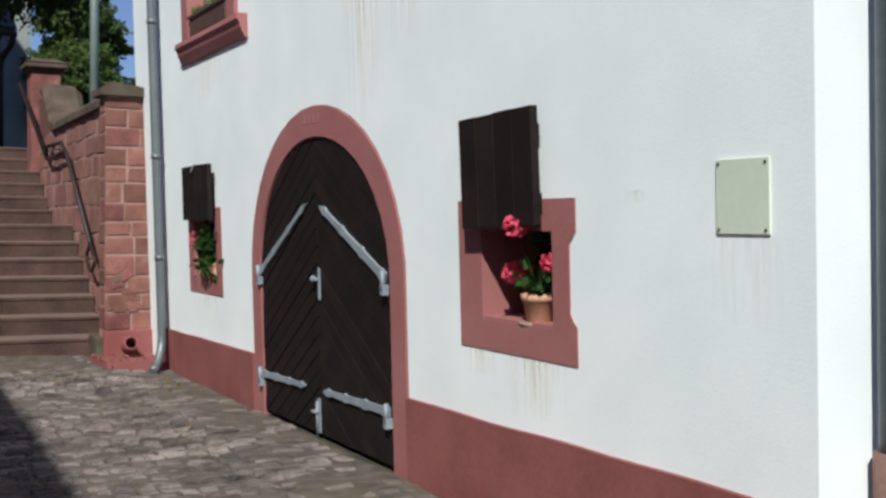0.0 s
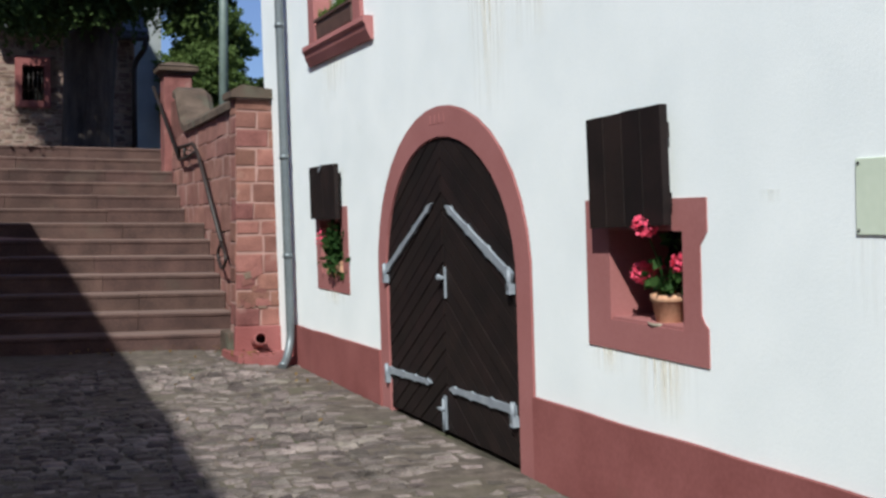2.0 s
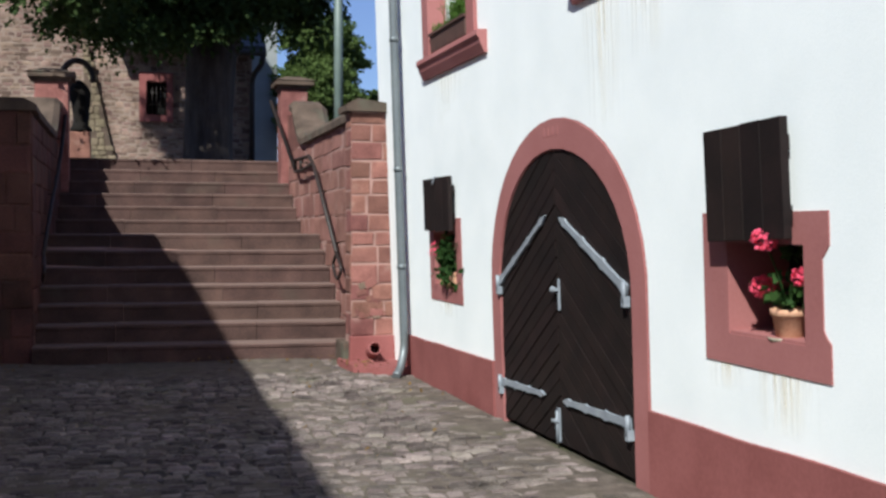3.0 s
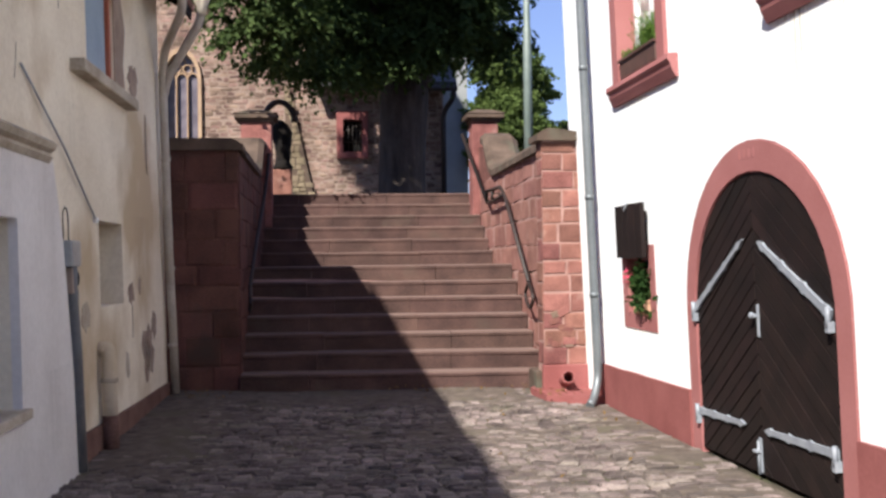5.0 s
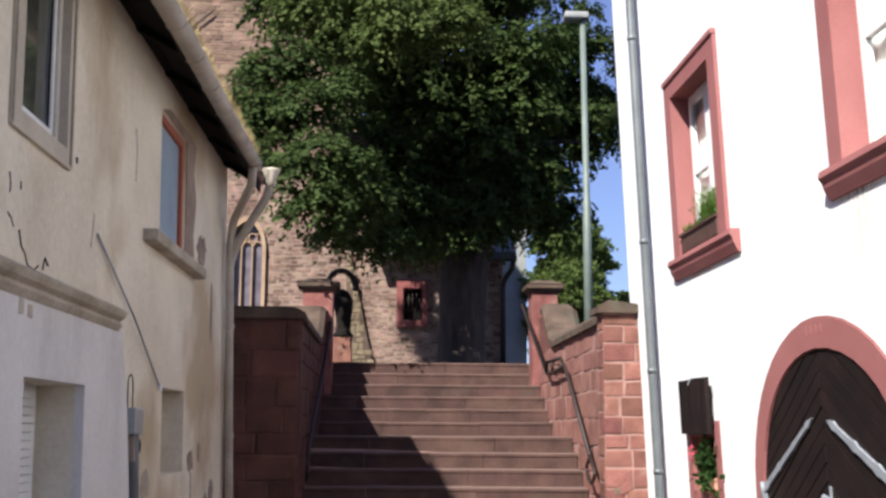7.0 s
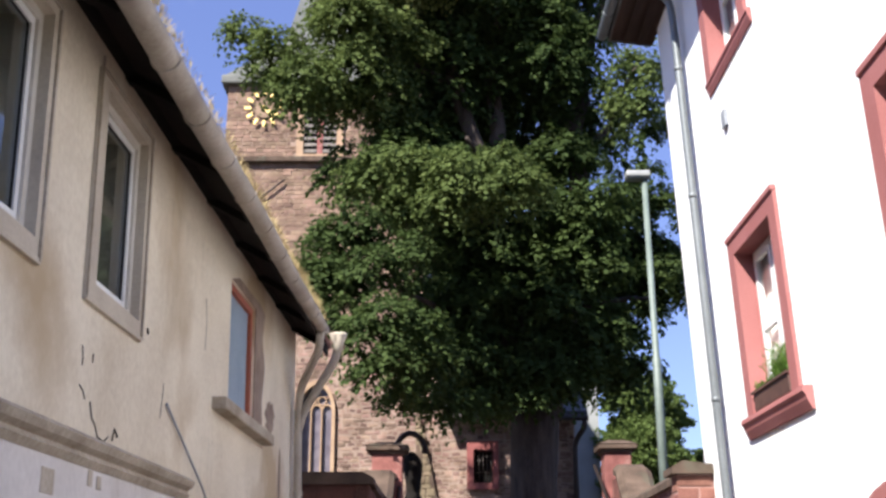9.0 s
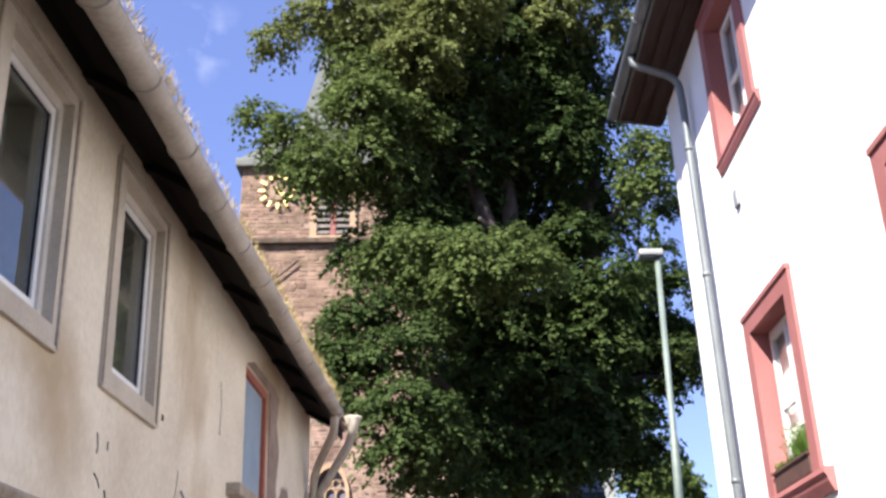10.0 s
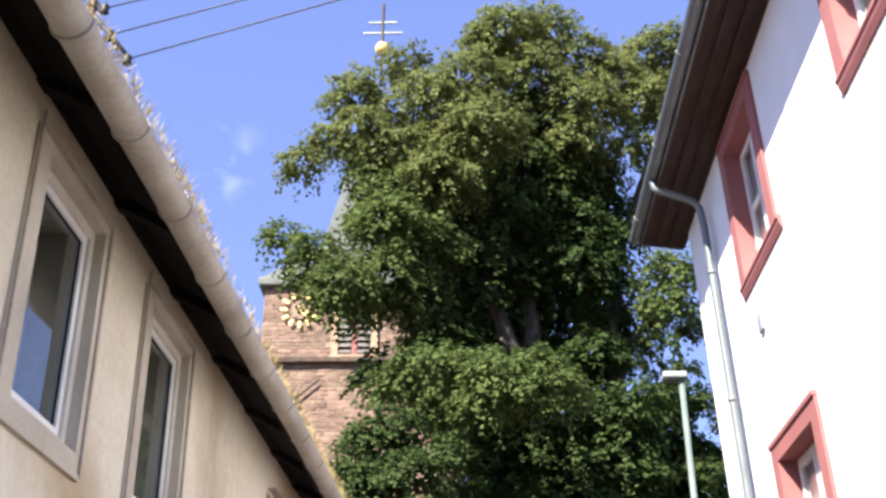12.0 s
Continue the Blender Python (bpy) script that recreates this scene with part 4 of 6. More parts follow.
rp3 = random.Random(44)
for _ in range(16):
    m = facing((rp3.uniform(PX + 0.10, 2.46), PY + 0.016, rp3.uniform(0.46, 0.80)), (1, 0, 0), (0, 0, 1), (0, -1, 0)) @ Matrix.Rotation(rp3.uniform(-0.6, 0.6), 4, "Z") @ Matrix.Diagonal((rp3.uniform(0.05, 0.12), rp3.uniform(0.04, 0.08), rp3.uniform(0.015, 0.021), 1))
    v, f = blocks_r[rp3.randrange(9)]
    part("rubble_stone", bmesh.new(), rp3.choice((M_RUBBLE, M_SANDSTONE, M_SANDSTONE)), RW).data.from_pydata([tuple(m @ Vector(p)) for p in v], [], f)
part("footing", prism(bmesh.new(), [(PX - 0.10, 10.5), (PX - 0.06, 9.95), (PX + 0.12, 9.72), (2.62, 9.66), (2.62, 10.6), (PX - 0.05, 10.6)], -0.05, 0.06, "z"), M_RED, RW, "red-painted footing")
part("foot_block", boxed(PX - 0.01, 2.60, PY - 0.03, PY + 0.04, 0.0, 0.29, 0.012), M_RED, RW)
part("corner_stone", boxed(PX - 0.05, PX + 0.12, PY + 0.1, PY + 0.5, 0.0, 0.22, 0.02), M_COPING, RW)


def coping(bm, pts, width, thick, over=0.04):
    """A weathered coping with a sloped top along a line of points (the inner top edge of the wall)."""
    rows = []
    for x, y, z, nx, ny in pts:
        rows.append([bm.verts.new((x + nx * d, y + ny * d, z + e)) for d, e in ((-over, 0.0), (-over, thick * 0.55), (0.03, thick), (width - 0.03, thick), (width + over, thick * 0.55), (width + over, 0.0))])
    for p, q in zip(rows, rows[1:]):
        for j in range(6):
            bm.faces.new((p[j], p[(j + 1) % 6], q[(j + 1) % 6], q[j]))
    bm.faces.new(rows[0]), bm.faces.new(rows[-1][::-1])
    return bm


part("coping", prism(bmesh.new(), [(PX - 0.05, PTOP), (2.64, PTOP), (2.64, PTOP + 0.07), (PX + 0.06, PTOP + 0.12), (PX - 0.05, PTOP + 0.06)], PY - 0.05, 10.72, "y"), M_COPING, RW, "weathered grey-brown coping stone")
for a, b in ((10.72, 12.0), (12.01, 13.2), (13.21, 14.3)):
    bm = coping(bmesh.new(), [(side_x(a), a, PTOP - 0.03, 1, 0), (side_x(b), b, PTOP - 0.03, 1, 0)], 0.40, 0.13)
    part("coping", bm, M_COPING, RW)
bm = coping(bmesh.new(), [(side_x(14.3), 14.3, PTOP - 0.03, 1, 0), (side_x(14.5), 14.55, PTOP + 0.03, 1, 0), (side_x(14.8), 14.85, PTOP + 0.22, 1, 0), (side_x(15.1), 15.1, PTOP + 0.45, 1, 0), (side_x(15.5), 15.4, PTOP + 0.52, 1, 0)], 0.40, 0.14)
part("swept_coping", bm, M_COPING, RW, "coping stone sweeping up to the pillar")
part("wall_rise", prism(bmesh.new(), [(14.4, PTOP - 0.05), (15.9, PTOP - 0.05), (15.9, PTOP + 0.5), (15.1, PTOP + 0.45), (14.85, PTOP + 0.2), (14.5, PTOP + 0.02)], side_x(15) + 0.01, side_x(15) + 0.38, "x"), M_SANDSTONE, RW)


def gate_pillar(x0, x1, y0, y1, z0, z1):
    p = thing("pillar", None, "square red sandstone pillar with moulded cap", "pillar", "pillars at the top of the stairs", "structure")
    part("shaft", boxed(x0, x1, y0, y1, z0, z1 - 0.17, 0.015), M_SANDSTONE, p)
    part("necking", boxed(x0 - 0.03, x1 + 0.03, y0 - 0.03, y1 + 0.03, z1 - 0.17, z1 - 0.12, 0.012), M_COPING, p)
    c = boxed(x0 - 0.085, x1 + 0.085, y0 - 0.085, y1 + 0.085, z1 - 0.12, z1 - 0.05, 0.018)
    prof = bmesh.ops.create_cone(c, cap_ends=True, segments=4, radius1=0.70 * (x1 - x0 + 0.2), radius2=0.15, depth=0.07, matrix=Matrix.Translation(((x0 + x1) / 2, (y0 + y1) / 2, z1 - 0.015)) @ Matrix.Rotation(math.pi / 4, 4, "Z"))
    part("cap", c, M_COPING, p)
    return p


gate_pillar(2.29, 2.67, 15.78, 16.16, 1.8, 3.47)

# left wall in the shade
LW = thing("retaining_wall", None, "shaded red sandstone wall with coping beside the stairs", "wall", kind="structure")
LX0, LX1, LPY = -1.55, -0.745, 11.25
part("wall_core", prism(bmesh.new(), [(LX0, LPY + 0.01), (LX1 - 0.01, LPY + 0.01), (side_x(17.0, False) - 0.01, 17.0), (-1.2, 17.0)], -0.05, 2.43, "z"), M_DIRTY_SHADESTONE, LW)
places = []
for u, v, w, h in courses(LX0, LX1, 0.0, 2.43, (0.2, 0.3), (0.3, 0.6), 0.012):
    places.append(facing((u, LPY + 0.018, v), (1, 0, 0), (0, 0, 1), (0, -1, 0)) @ Matrix.Diagonal((w, h, 0.02, 1)))
for u, v, w, h in courses(LPY + 0.02, 16.3, 0.0, 2.40, (0.2, 0.3), (0.4, 0.8), 0.012):
    places.append(facing((side_x(u, False) - 0.015, u, v), (0.012, 1, 0), (0, 0, 1), (1, 0, 0)) @ Matrix.Diagonal((w, h, 0.02, 1)))
lay("block", places, blocks_r, M_DIRTY_SHADESTONE, LW)
part("coping", prism(bmesh.new(), [(LX0, 2.43), (LX1 + 0.05, 2.43), (LX1 + 0.05, 2.49), (LX1 - 0.06, 2.55), (LX0, 2.55)], LPY - 0.05, LPY + 0.4, "y"), M_COPING, LW, "weathered coping stone")
for a, b in ((LPY + 0.4, 12.8), (12.81, 14.3)):
    part("coping", coping(bmesh.new(), [(side_x(a, False), a, 2.41, -1, 0), (side_x(b, False), b, 2.41, -1, 0)], 0.40, 0.13), M_COPING, LW)
part("swept_coping", coping(bmesh.new(), [(side_x(14.3, False), 14.3, 2.41, -1, 0), (side_x(14.5, False), 14.55, 2.46, -1, 0), (side_x(14.8, False), 14.85, 2.63, -1, 0), (side_x(15.1, False), 15.1, 2.85, -1, 0), (side_x(15.5, False), 15.8, 2.92, -1, 0)], 0.40, 0.14), M_COPING, LW)
part("wall_rise", prism(bmesh.new(), [(14.4, 2.35), (15.9, 2.35), (15.9, 2.9), (15.1, 2.85), (14.85, 2.6), (14.5, 2.42)], -1.08, -0.73, "x"), M_DIRTY_SHADESTONE, LW)
gate_pillar(-1.01, -0.58, 15.75, 16.18, 1.8, 3.45)

# handrails


def handrail(pts, label, lower):
    h = thing("handrail", None, label, "handrail", "handrails of the stairs")
    part("bar", tube(bmesh.new(), pts, 0.023, 10), M_RAIL, h)
    part("end_loop", tube(bmesh.new(), lower, 0.018, 8), M_RAIL, h)
    return h


pts = [(14.50, 2.06), (14.55, 2.21), (13.35, 2.19), (12.97, 2.05), (11.45, 1.06)]
rp = [(2.16, 15.9, 3.13)] + [(side_x(y) - 0.07, y, z) for y, z in pts]
lx = rp[-1][0]
hr = handrail(rp, "dark rusty iron handrail fixed to the stair wall", curve_points([rp[-1], (lx, 11.68, 0.93), (lx - 0.01, 11.36, 0.76), (lx - 0.03, 11.02, 0.90), rp[-1]]))
for c in ([(14.5, 2.06), (13.9, 2.05), (13.12, 2.09)], [(14.05, 2.21), (14.05, 2.05)]):
    part("jog_bar", tube(bmesh.new(), [(side_x(y) - 0.07, y, z) for y, z in c], 0.02, 8), M_RAIL, hr)
for y, z in ((13.9, 2.2), (12.6, 1.81), (11.7, 1.22)):
    part("bracket", tube(bmesh.new(), [(side_x(y) - 0.07, y, z), (side_x(y) - 0.07, y, z - 0.06), (side_x(y) + 0.03, y, z - 0.06)], 0.009, 8), M_RAIL, hr)
pts = [(15.9, 2.9), (14.6, 2.21), (12.82, 1.55), (11.69, 1.05)]
rp = [(side_x(y, False) + 0.07, y, z) for y, z in pts]
lx = rp[-1][0]
hl = handrail(rp, "dark iron handrail in the shade of the wall", curve_points([rp[-1], (lx, 11.8, 0.93), (lx, 11.5, 0.78), (lx + 0.03, 11.3, 0.9), rp[-1]]))
for y, z in ((15.2, 2.53), (13.4, 1.76), (12.3, 1.32)):
    part("bracket", tube(bmesh.new(), [(side_x(y, False) + 0.07, y, z), (side_x(y, False) + 0.07, y, z - 0.06), (side_x(y, False) - 0.03, y, z - 0.06)], 0.009, 8), M_RAIL, hl)

# drain stub in the footing
dr = thing("drain_pipe_stub", None, "open clay drain stub painted red", "drain pipe")
part("stub", tube(bmesh.new(), curve_points([(2.37, 10.40, 0.14), (2.36, 10.24, 0.15), (2.345, 10.08, 0.20)]), 0.062, 14, False), M_RED, dr).modifiers.new("thick", "SOLIDIFY").thickness = 0.012
part("collar", tube(bmesh.new(), [(2.36, 10.25, 0.075), (2.36, 10.25, 0.02)], [0.05, 0.065], 12), M_RED, dr)

# ---- church ----
CY, CX1 = 24.0, 2.86
CH = thing("church", None, "old church of reddish rubble stone with a clock tower", "church")
GOTH = (-3.13, -2.43, 3.75, 5.18, 5.80)


def pointed(y0, y1, z0, spring, top, n=8):
    c = (y0 + y1) / 2
    left = [(y0 + (c - y0) * (1 - math.cos(a)) , spring + (top - spring) * math.sin(a)) for a in [math.pi / 2 * k / n for k in range(n + 1)]]
    return [(y0, z0)] + left + [(2 * c - u, v) for u, v in left[::-1][1:]] + [(y1, z0)]


def xplate(loops, y0, y1):
    """As plate(), but standing in the x-z plane between y0 and y1."""
    bm = plate(loops, y0, y1)
    for v in bm.verts:
        v.co = (v.co.y, v.co.x, v.co.z)
    return bm


part("wall", xplate([rect(-9, 0.02, 1.8, 7.2), pointed(GOTH[0], GOTH[1], *GOTH[2:])], CY + 0.06, CY + 0.7), M_CHURCH_MORTAR, CH, "nave wall of rubble stone")
part("wall", xplate([rect(0.02, CX1, 1.8, 5.2), rect(0.64, 1.08, 3.66, 4.40)], CY + 0.06, CY + 0.6), M_CHURCH_MORTAR, CH, "low annex wall")
part("wall", boxed(CX1 - 0.5, CX1 - 0.01, CY + 0.6, CY + 6, 1.8, 5.2), M_CHURCH_MORTAR, CH)
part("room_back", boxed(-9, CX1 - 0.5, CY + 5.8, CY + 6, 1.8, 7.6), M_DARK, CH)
rub = block_shapes(12, 0.13, 0.09, 11, 0.05)


def in_goth(x, z):
    c = (GOTH[0] + GOTH[1]) / 2
    return abs(x - c) < 0.46 and 3.65 < z < 5.96 - 1.6 * max(0, abs(x - c) - 0.08)


near, far = [], []
rr = random.Random(5)
for u, v, w, h in courses(-6.5, 2.86, 2.2, 7.15, (0.055, 0.115), (0.08, 0.27), 0.012, rr=rr):
    if u > 0.02 and v > 5.1 or in_goth(u, v) or (0.48 < u < 1.22 and 3.55 < v < 4.58):
        continue
    m = facing((u + rr.uniform(-0.015, 0.015), CY + 0.07, v + rr.uniform(-0.02, 0.02)), (1, 0, 0), (0, 0, 1), (0, -1, 0)) @ Matrix.Rotation(rr.uniform(-0.13, 0.13), 4, "Z") @ Matrix.Diagonal((w * rr.uniform(0.8, 1.04), h * rr.uniform(0.62, 1.12), rr.uniform(0.011, 0.022), 1))
    (near if -1.6 < u < 2.0 and v < 5.2 else far).append(m)
lay("stone", near + far, rub, M_RUBBLE, CH, 300, "rubble stones of the church wall")
# gothic window with tracery
gx0, gx1, gz, gs, gt = GOTH
gw = part("gothic_window", xplate([pointed(gx0 - 0.075, gx1 + 0.075, gz - 0.1, gs, gt + 0.11), pointed(gx0, gx1, gz, gs, gt)], CY - 0.04, CY + 0.4), M_QUOIN, CH, "pointed tracery window with tan stone surround")
third = (gx1 - gx0) / 3
for k in range(1, 3):
    x = gx0 + third * k
    part("mullion", boxed(x - 0.016, x + 0.016, CY + 0.12, CY + 0.22, gz, gs + 0.12, 0.008), M_QUOIN, gw)
for k in range(3):
    x = gx0 + third * (k + 0.5)
    part("tracery", tube(bmesh.new(), [(x + third * 0.5 * math.cos(a), CY + 0.17, gs + 0.06 + 0.15 * math.sin(a)) for a in [math.pi * j / 10 for j in range(11)]], 0.022, 6), M_QUOIN, gw)
for cx, cz, r in ((gx0 + third, gs + 0.30, 0.09), (gx0 + third * 2, gs + 0.30, 0.09), (gx0 + third * 1.5, gs + 0.43, 0.08)):
    part("tracery", tube(bmesh.new(), [(cx + r * math.cos(a), CY + 0.17, cz + r * math.sin(a)) for a in [2 * math.pi * j / 16 for j in range(17)]], 0.02, 6), M_QUOIN, gw)
part("leaded_pane", boxed(gx0, gx1, CY + 0.225, CY + 0.245, gz, gt), M_LEADED, gw, "dull leaded glass")
# buttress
bt = part("buttress", prism(bmesh.new(), [(-0.48, 1.8), (0.04, 1.8), (-0.03, 2.9), (-0.48, 4.95), (-0.53, 5.15), (-0.62, 5.15)], CY - 0.07, CY + 0.1, "y"), M_COPING, CH, "sloping rubble stone buttress")
places = []
for u, v, w, h in courses(-0.60, 0.04, 1.9, 5.1, (0.09, 0.17), (0.10, 0.2), 0.014, rr=rr):
    if -0.43 - (v - 2.9) * 0.08 < u - w / 2 + 0.04 and u + w / 2 < 0.01 - (v - 2.9) * 0.22:
        places.append(facing((u, CY - 0.06, v), (1, 0, 0), (0, 0, 1), (0, -1, 0)) @ Matrix.Diagonal((w, h, rr.uniform(0.02, 0.035), 1)))
lay("stone", places, rub, M_BUTTRESS, bt)
# small barred window
sw = part("barred_window", xplate([rect(0.51, 1.19, 3.54, 4.57), rect(0.65, 1.07, 3.68, 4.38)], CY - 0.06, CY + 0.4), M_RED, CH, "small window with red sandstone surround")
part("dark_pane", boxed(0.6, 1.1, CY + 0.3, CY + 0.32, 3.64, 4.42), M_DARK, sw)
for k in range(5):
    part("bar", tube(bmesh.new(), [(0.69 + k * 0.085, CY + 0.05, 3.67), (0.69 + k * 0.085, CY + 0.05, 4.39)], 0.012, 6), M_RAIL, sw)
for z in (3.9, 4.16):
    part("bar", tube(bmesh.new(), [(0.645, CY + 0.06, z), (1.075, CY + 0.06, z)], 0.010, 6), M_RAIL, sw)
# annex roof, its gutter and downpipe
part("annex_roof", prism(bmesh.new(), [(CY - 0.35, 5.02), (CY + 6, 8.2), (CY + 6, 8.35), (CY - 0.35, 5.17)], 0.0, CX1 + 0.25), M_SLATE, CH, "dark slate lean-to roof")
part("annex_gutter", tube(bmesh.new(), [(0.0, CY - 0.40, 5.02), (CX1 + 0.25, CY - 0.40, 5.02)], 0.07, 10), M_RAIL, CH)
part("annex_downpipe", tube(bmesh.new(), curve_points([(CX1 + 0.18, CY - 0.40, 5.0), (CX1 + 0.16, CY - 0.38, 4.8), (CX1 - 0.02, CY - 0.08, 4.55), (CX1 - 0.02, CY - 0.08, 2.3)]), 0.06, 10), M_RAIL, CH, "black downpipe")
part("nave_roof", prism(bmesh.new(), [(CY + 0.3, 7.0), (CY + 6, 7.6), (CY + 6, 7.75), (CY + 0.3, 7.12)], -9, 0.2), M_SLATE, CH, "slate nave roof")
# tower
TY, TXC, TH = 30.0, -3.42, 3.0
tw = part("tower", boxed(TXC - TH, TXC + TH, TY + 0.06, TY + 2 * TH, 2.0, 16.0), M_CHURCH_MORTAR, CH, "square stone tower")
tp = []
for u, v, w, h in courses(TXC - TH, TXC + TH, 6.0, 15.95, (0.075, 0.15), (0.10, 0.32), 0.012, rr=rr):
    if abs(u - (-3.61)) < 0.75 and 13.66 < v < 15.25:
        continue
    tp.append(facing((u, TY + 0.07, v), (1, 0, 0), (0, 0, 1), (0, -1, 0)) @ Matrix.Diagonal((w, h, rr.uniform(0.015, 0.035), 1)))
tp.sort(key=lambda m: m.translation.x)
lay("tower_stone", tp, rub, M_TOWER, tw, 300, "coursed stones of the tower")
part("string_course", boxed(TXC - TH - 0.1, TXC + TH + 0.1, TY - 0.14, TY + 0.1, 13.50, 13.66, 0.03), M_COPING, tw)
part("eave_cornice", boxed(TXC - TH - 0.18, TXC + TH + 0.18, TY - 0.18, TY + 2 * TH + 0.18, 16.0, 16.28, 0.05), M_SPIRE, tw, "grey sheet-clad cornice")
bm = bmesh.new()
apex = bm.verts.new((TXC, TY + TH, 25.8))
oct_ring = []
for a in range(4):
    c, s = ((-1, -1), (1, -1), (1, 1), (-1, 1))[a]
    oct_ring.append(bm.verts.new((TXC + c * (TH + 0.1), TY + TH + s * (TH + 0.1), 16.28)))
mid = [bm.verts.new((TXC + 1.85 * math.cos(q), TY + TH + 1.85 * math.sin(q), 18.6)) for q in [-math.pi * 5 / 8 + math.pi / 4 * k for k in range(8)]]
for k in range(8):
    bm.faces.new((mid[k], mid[(k + 1) % 8], apex))
for a in range(4):
    k = (a * 2 - 1) % 8
    bm.faces.new((oct_ring[a], mid[(k + 1) % 8], mid[k]))
    bm.faces.new((oct_ring[a], oct_ring[(a + 1) % 4], mid[(k + 2) % 8], mid[(k + 1) % 8]))
part("spire", bm, M_SPIRE, tw, "slate-covered pointed spire")
vane = part("finial", tube(bmesh.new(), [(TXC, TY + TH, 25.4), (TXC, TY + TH, 29.5)], 0.06, 8), M_RAIL, tw, "iron finial with cross")
ball = bmesh.new()
bmesh.ops.create_uvsphere(ball, u_segments=16, v_segments=10, radius=0.27, matrix=Matrix.Translation((TXC, TY + TH, 27.35)))
part("ball", ball, M_GOLD, vane, "copper-gold ball")
for z, w in ((28.1, 0.75), (28.6, 0.55)):
    part("cross_bar", boxed(TXC - w, TXC + w, TY + TH - 0.03, TY + TH + 0.03, z - 0.035, z + 0.035), M_IRON, vane)
cc = (-5.28, TY - 0.05, 15.22)
clock = part("clock", xplate([[(cc[0] + 0.30 * math.cos(2 * math.pi * k / 24), cc[2] + 0.30 * math.sin(2 * math.pi * k / 24)) for k in range(24)]], TY - 0.03, TY + 0.02), M_TOWER, tw, "tower clock with gilded hour marks")
for k in range(12):
    a = 2 * math.pi * k / 12
    mk = part("hour_mark", boxed(0.40, 0.60, -0.042, 0.042, -0.02, 0.02, 0.01), M_GOLD, clock)
    mk.matrix_basis = facing((cc[0], TY - 0.06, cc[2]), (math.cos(a), 0, math.sin(a)), (-math.sin(a), 0, math.cos(a)), (0, -1, 0))
for a, ln in ((-0.55, 0.55), (-0.9, 0.36)):
    hd = part("clock_hand", boxed(-0.1, ln, -0.03, 0.03, -0.015, 0.015), M_GOLD, clock)
    hd.matrix_basis = facing((cc[0], TY - 0.09, cc[2]), (math.cos(a), 0, math.sin(a)), (-math.sin(a), 0, math.cos(a)), (0, -1, 0))
lv = part("louvre_window", xplate([rect(-4.3, -2.92, 13.66, 15.2), rect(-4.1, -3.12, 13.76, 15.0)], TY - 0.05, TY + 0.3), M_QUOIN, tw, "belfry opening with louvres")
part("louvre_post", boxed(-3.69, -3.53, TY - 0.02, TY + 0.2, 13.76, 15.0), M_SANDSTONE, lv)
part("dark_back", boxed(-4.15, -3.05, TY + 0.04, TY + 0.055, 13.7, 15.05), M_DARK, lv)
for x0, x1 in ((-4.09, -3.70), (-3.52, -3.13)):
    for k in range(6):
        z = 13.82 + k * 0.2
        part("slat", prism(bmesh.new(), [(TY - 0.04, z), (TY + 0.03, z + 0.12), (TY + 0.035, z + 0.10), (TY - 0.035, z - 0.02)], x0, x1), M_LOUVRE, lv)
part("wall_anchor", tube(bmesh.new(), [(-5.3, TY - 0.06, 12.35), (-4.6, TY - 0.06, 12.95)], 0.03, 6), M_RAIL, tw)

# grey building behind the church
GB = thing("grey_building", None, "plain blue-grey rendered building behind the church", "house")
part("wall", boxed(4.13, 5.64, 40.0, 46.0, 1.8, 9.6), M_GREYWALL, GB)
part("roof", prism(bmesh.new(), [(3.9, 9.6), (5.75, 9.6), (4.9, 10.8)], 39.7, 46.3, "y"), M_SLATE, GB)


# ---- trees ----
def limb(bm, a, b, r0, r1, bend, rr, n=7):
    a, b = Vector(a), Vector(b)
    pts = []
    for k in range(n + 1):
        s = k / n
        pts.append(a.lerp(b, s) + Vector((rr.uniform(-1, 1), rr.uniform(-1, 1), rr.uniform(-0.5, 0.5))) * bend * math.sin(math.pi * s))
    tube(bm, pts, [r0 + (r1 - r0) * k / n for k in range(n + 1)], 10)
    return pts


def crown_points(clumps, per, seed, squash=0.75):
    """Leaf points on the outside of many clumps (centre, radius)."""
    g = np.random.default_rng(seed)
    out = []
    for (cx, cy, cz), r in clumps:
        n = int(per * r * r)
        d = g.normal(0, 1, (n, 3))
        d[:, 2] = np.abs(d[:, 2]) - 0.45
        d /= np.linalg.norm(d, axis=1, keepdims=True)
        rad = r * g.uniform(0.35, 1.0, (n, 1)) ** 0.4
        wob = 1 + 0.28 * np.sin(d[:, :1] * 5 + cx * 3) * np.cos(d[:, 2:] * 6 + cz * 2)
        p = d * rad * wob
        p[:, 2] *= squash
        p[:, 2] -= 0.10 * (p[:, :1] ** 2 + p[:, 1:2] ** 2)[:, 0] / max(r, 0.1)
        out.append(p + (cx, cy, cz))
    return np.concatenate(out)


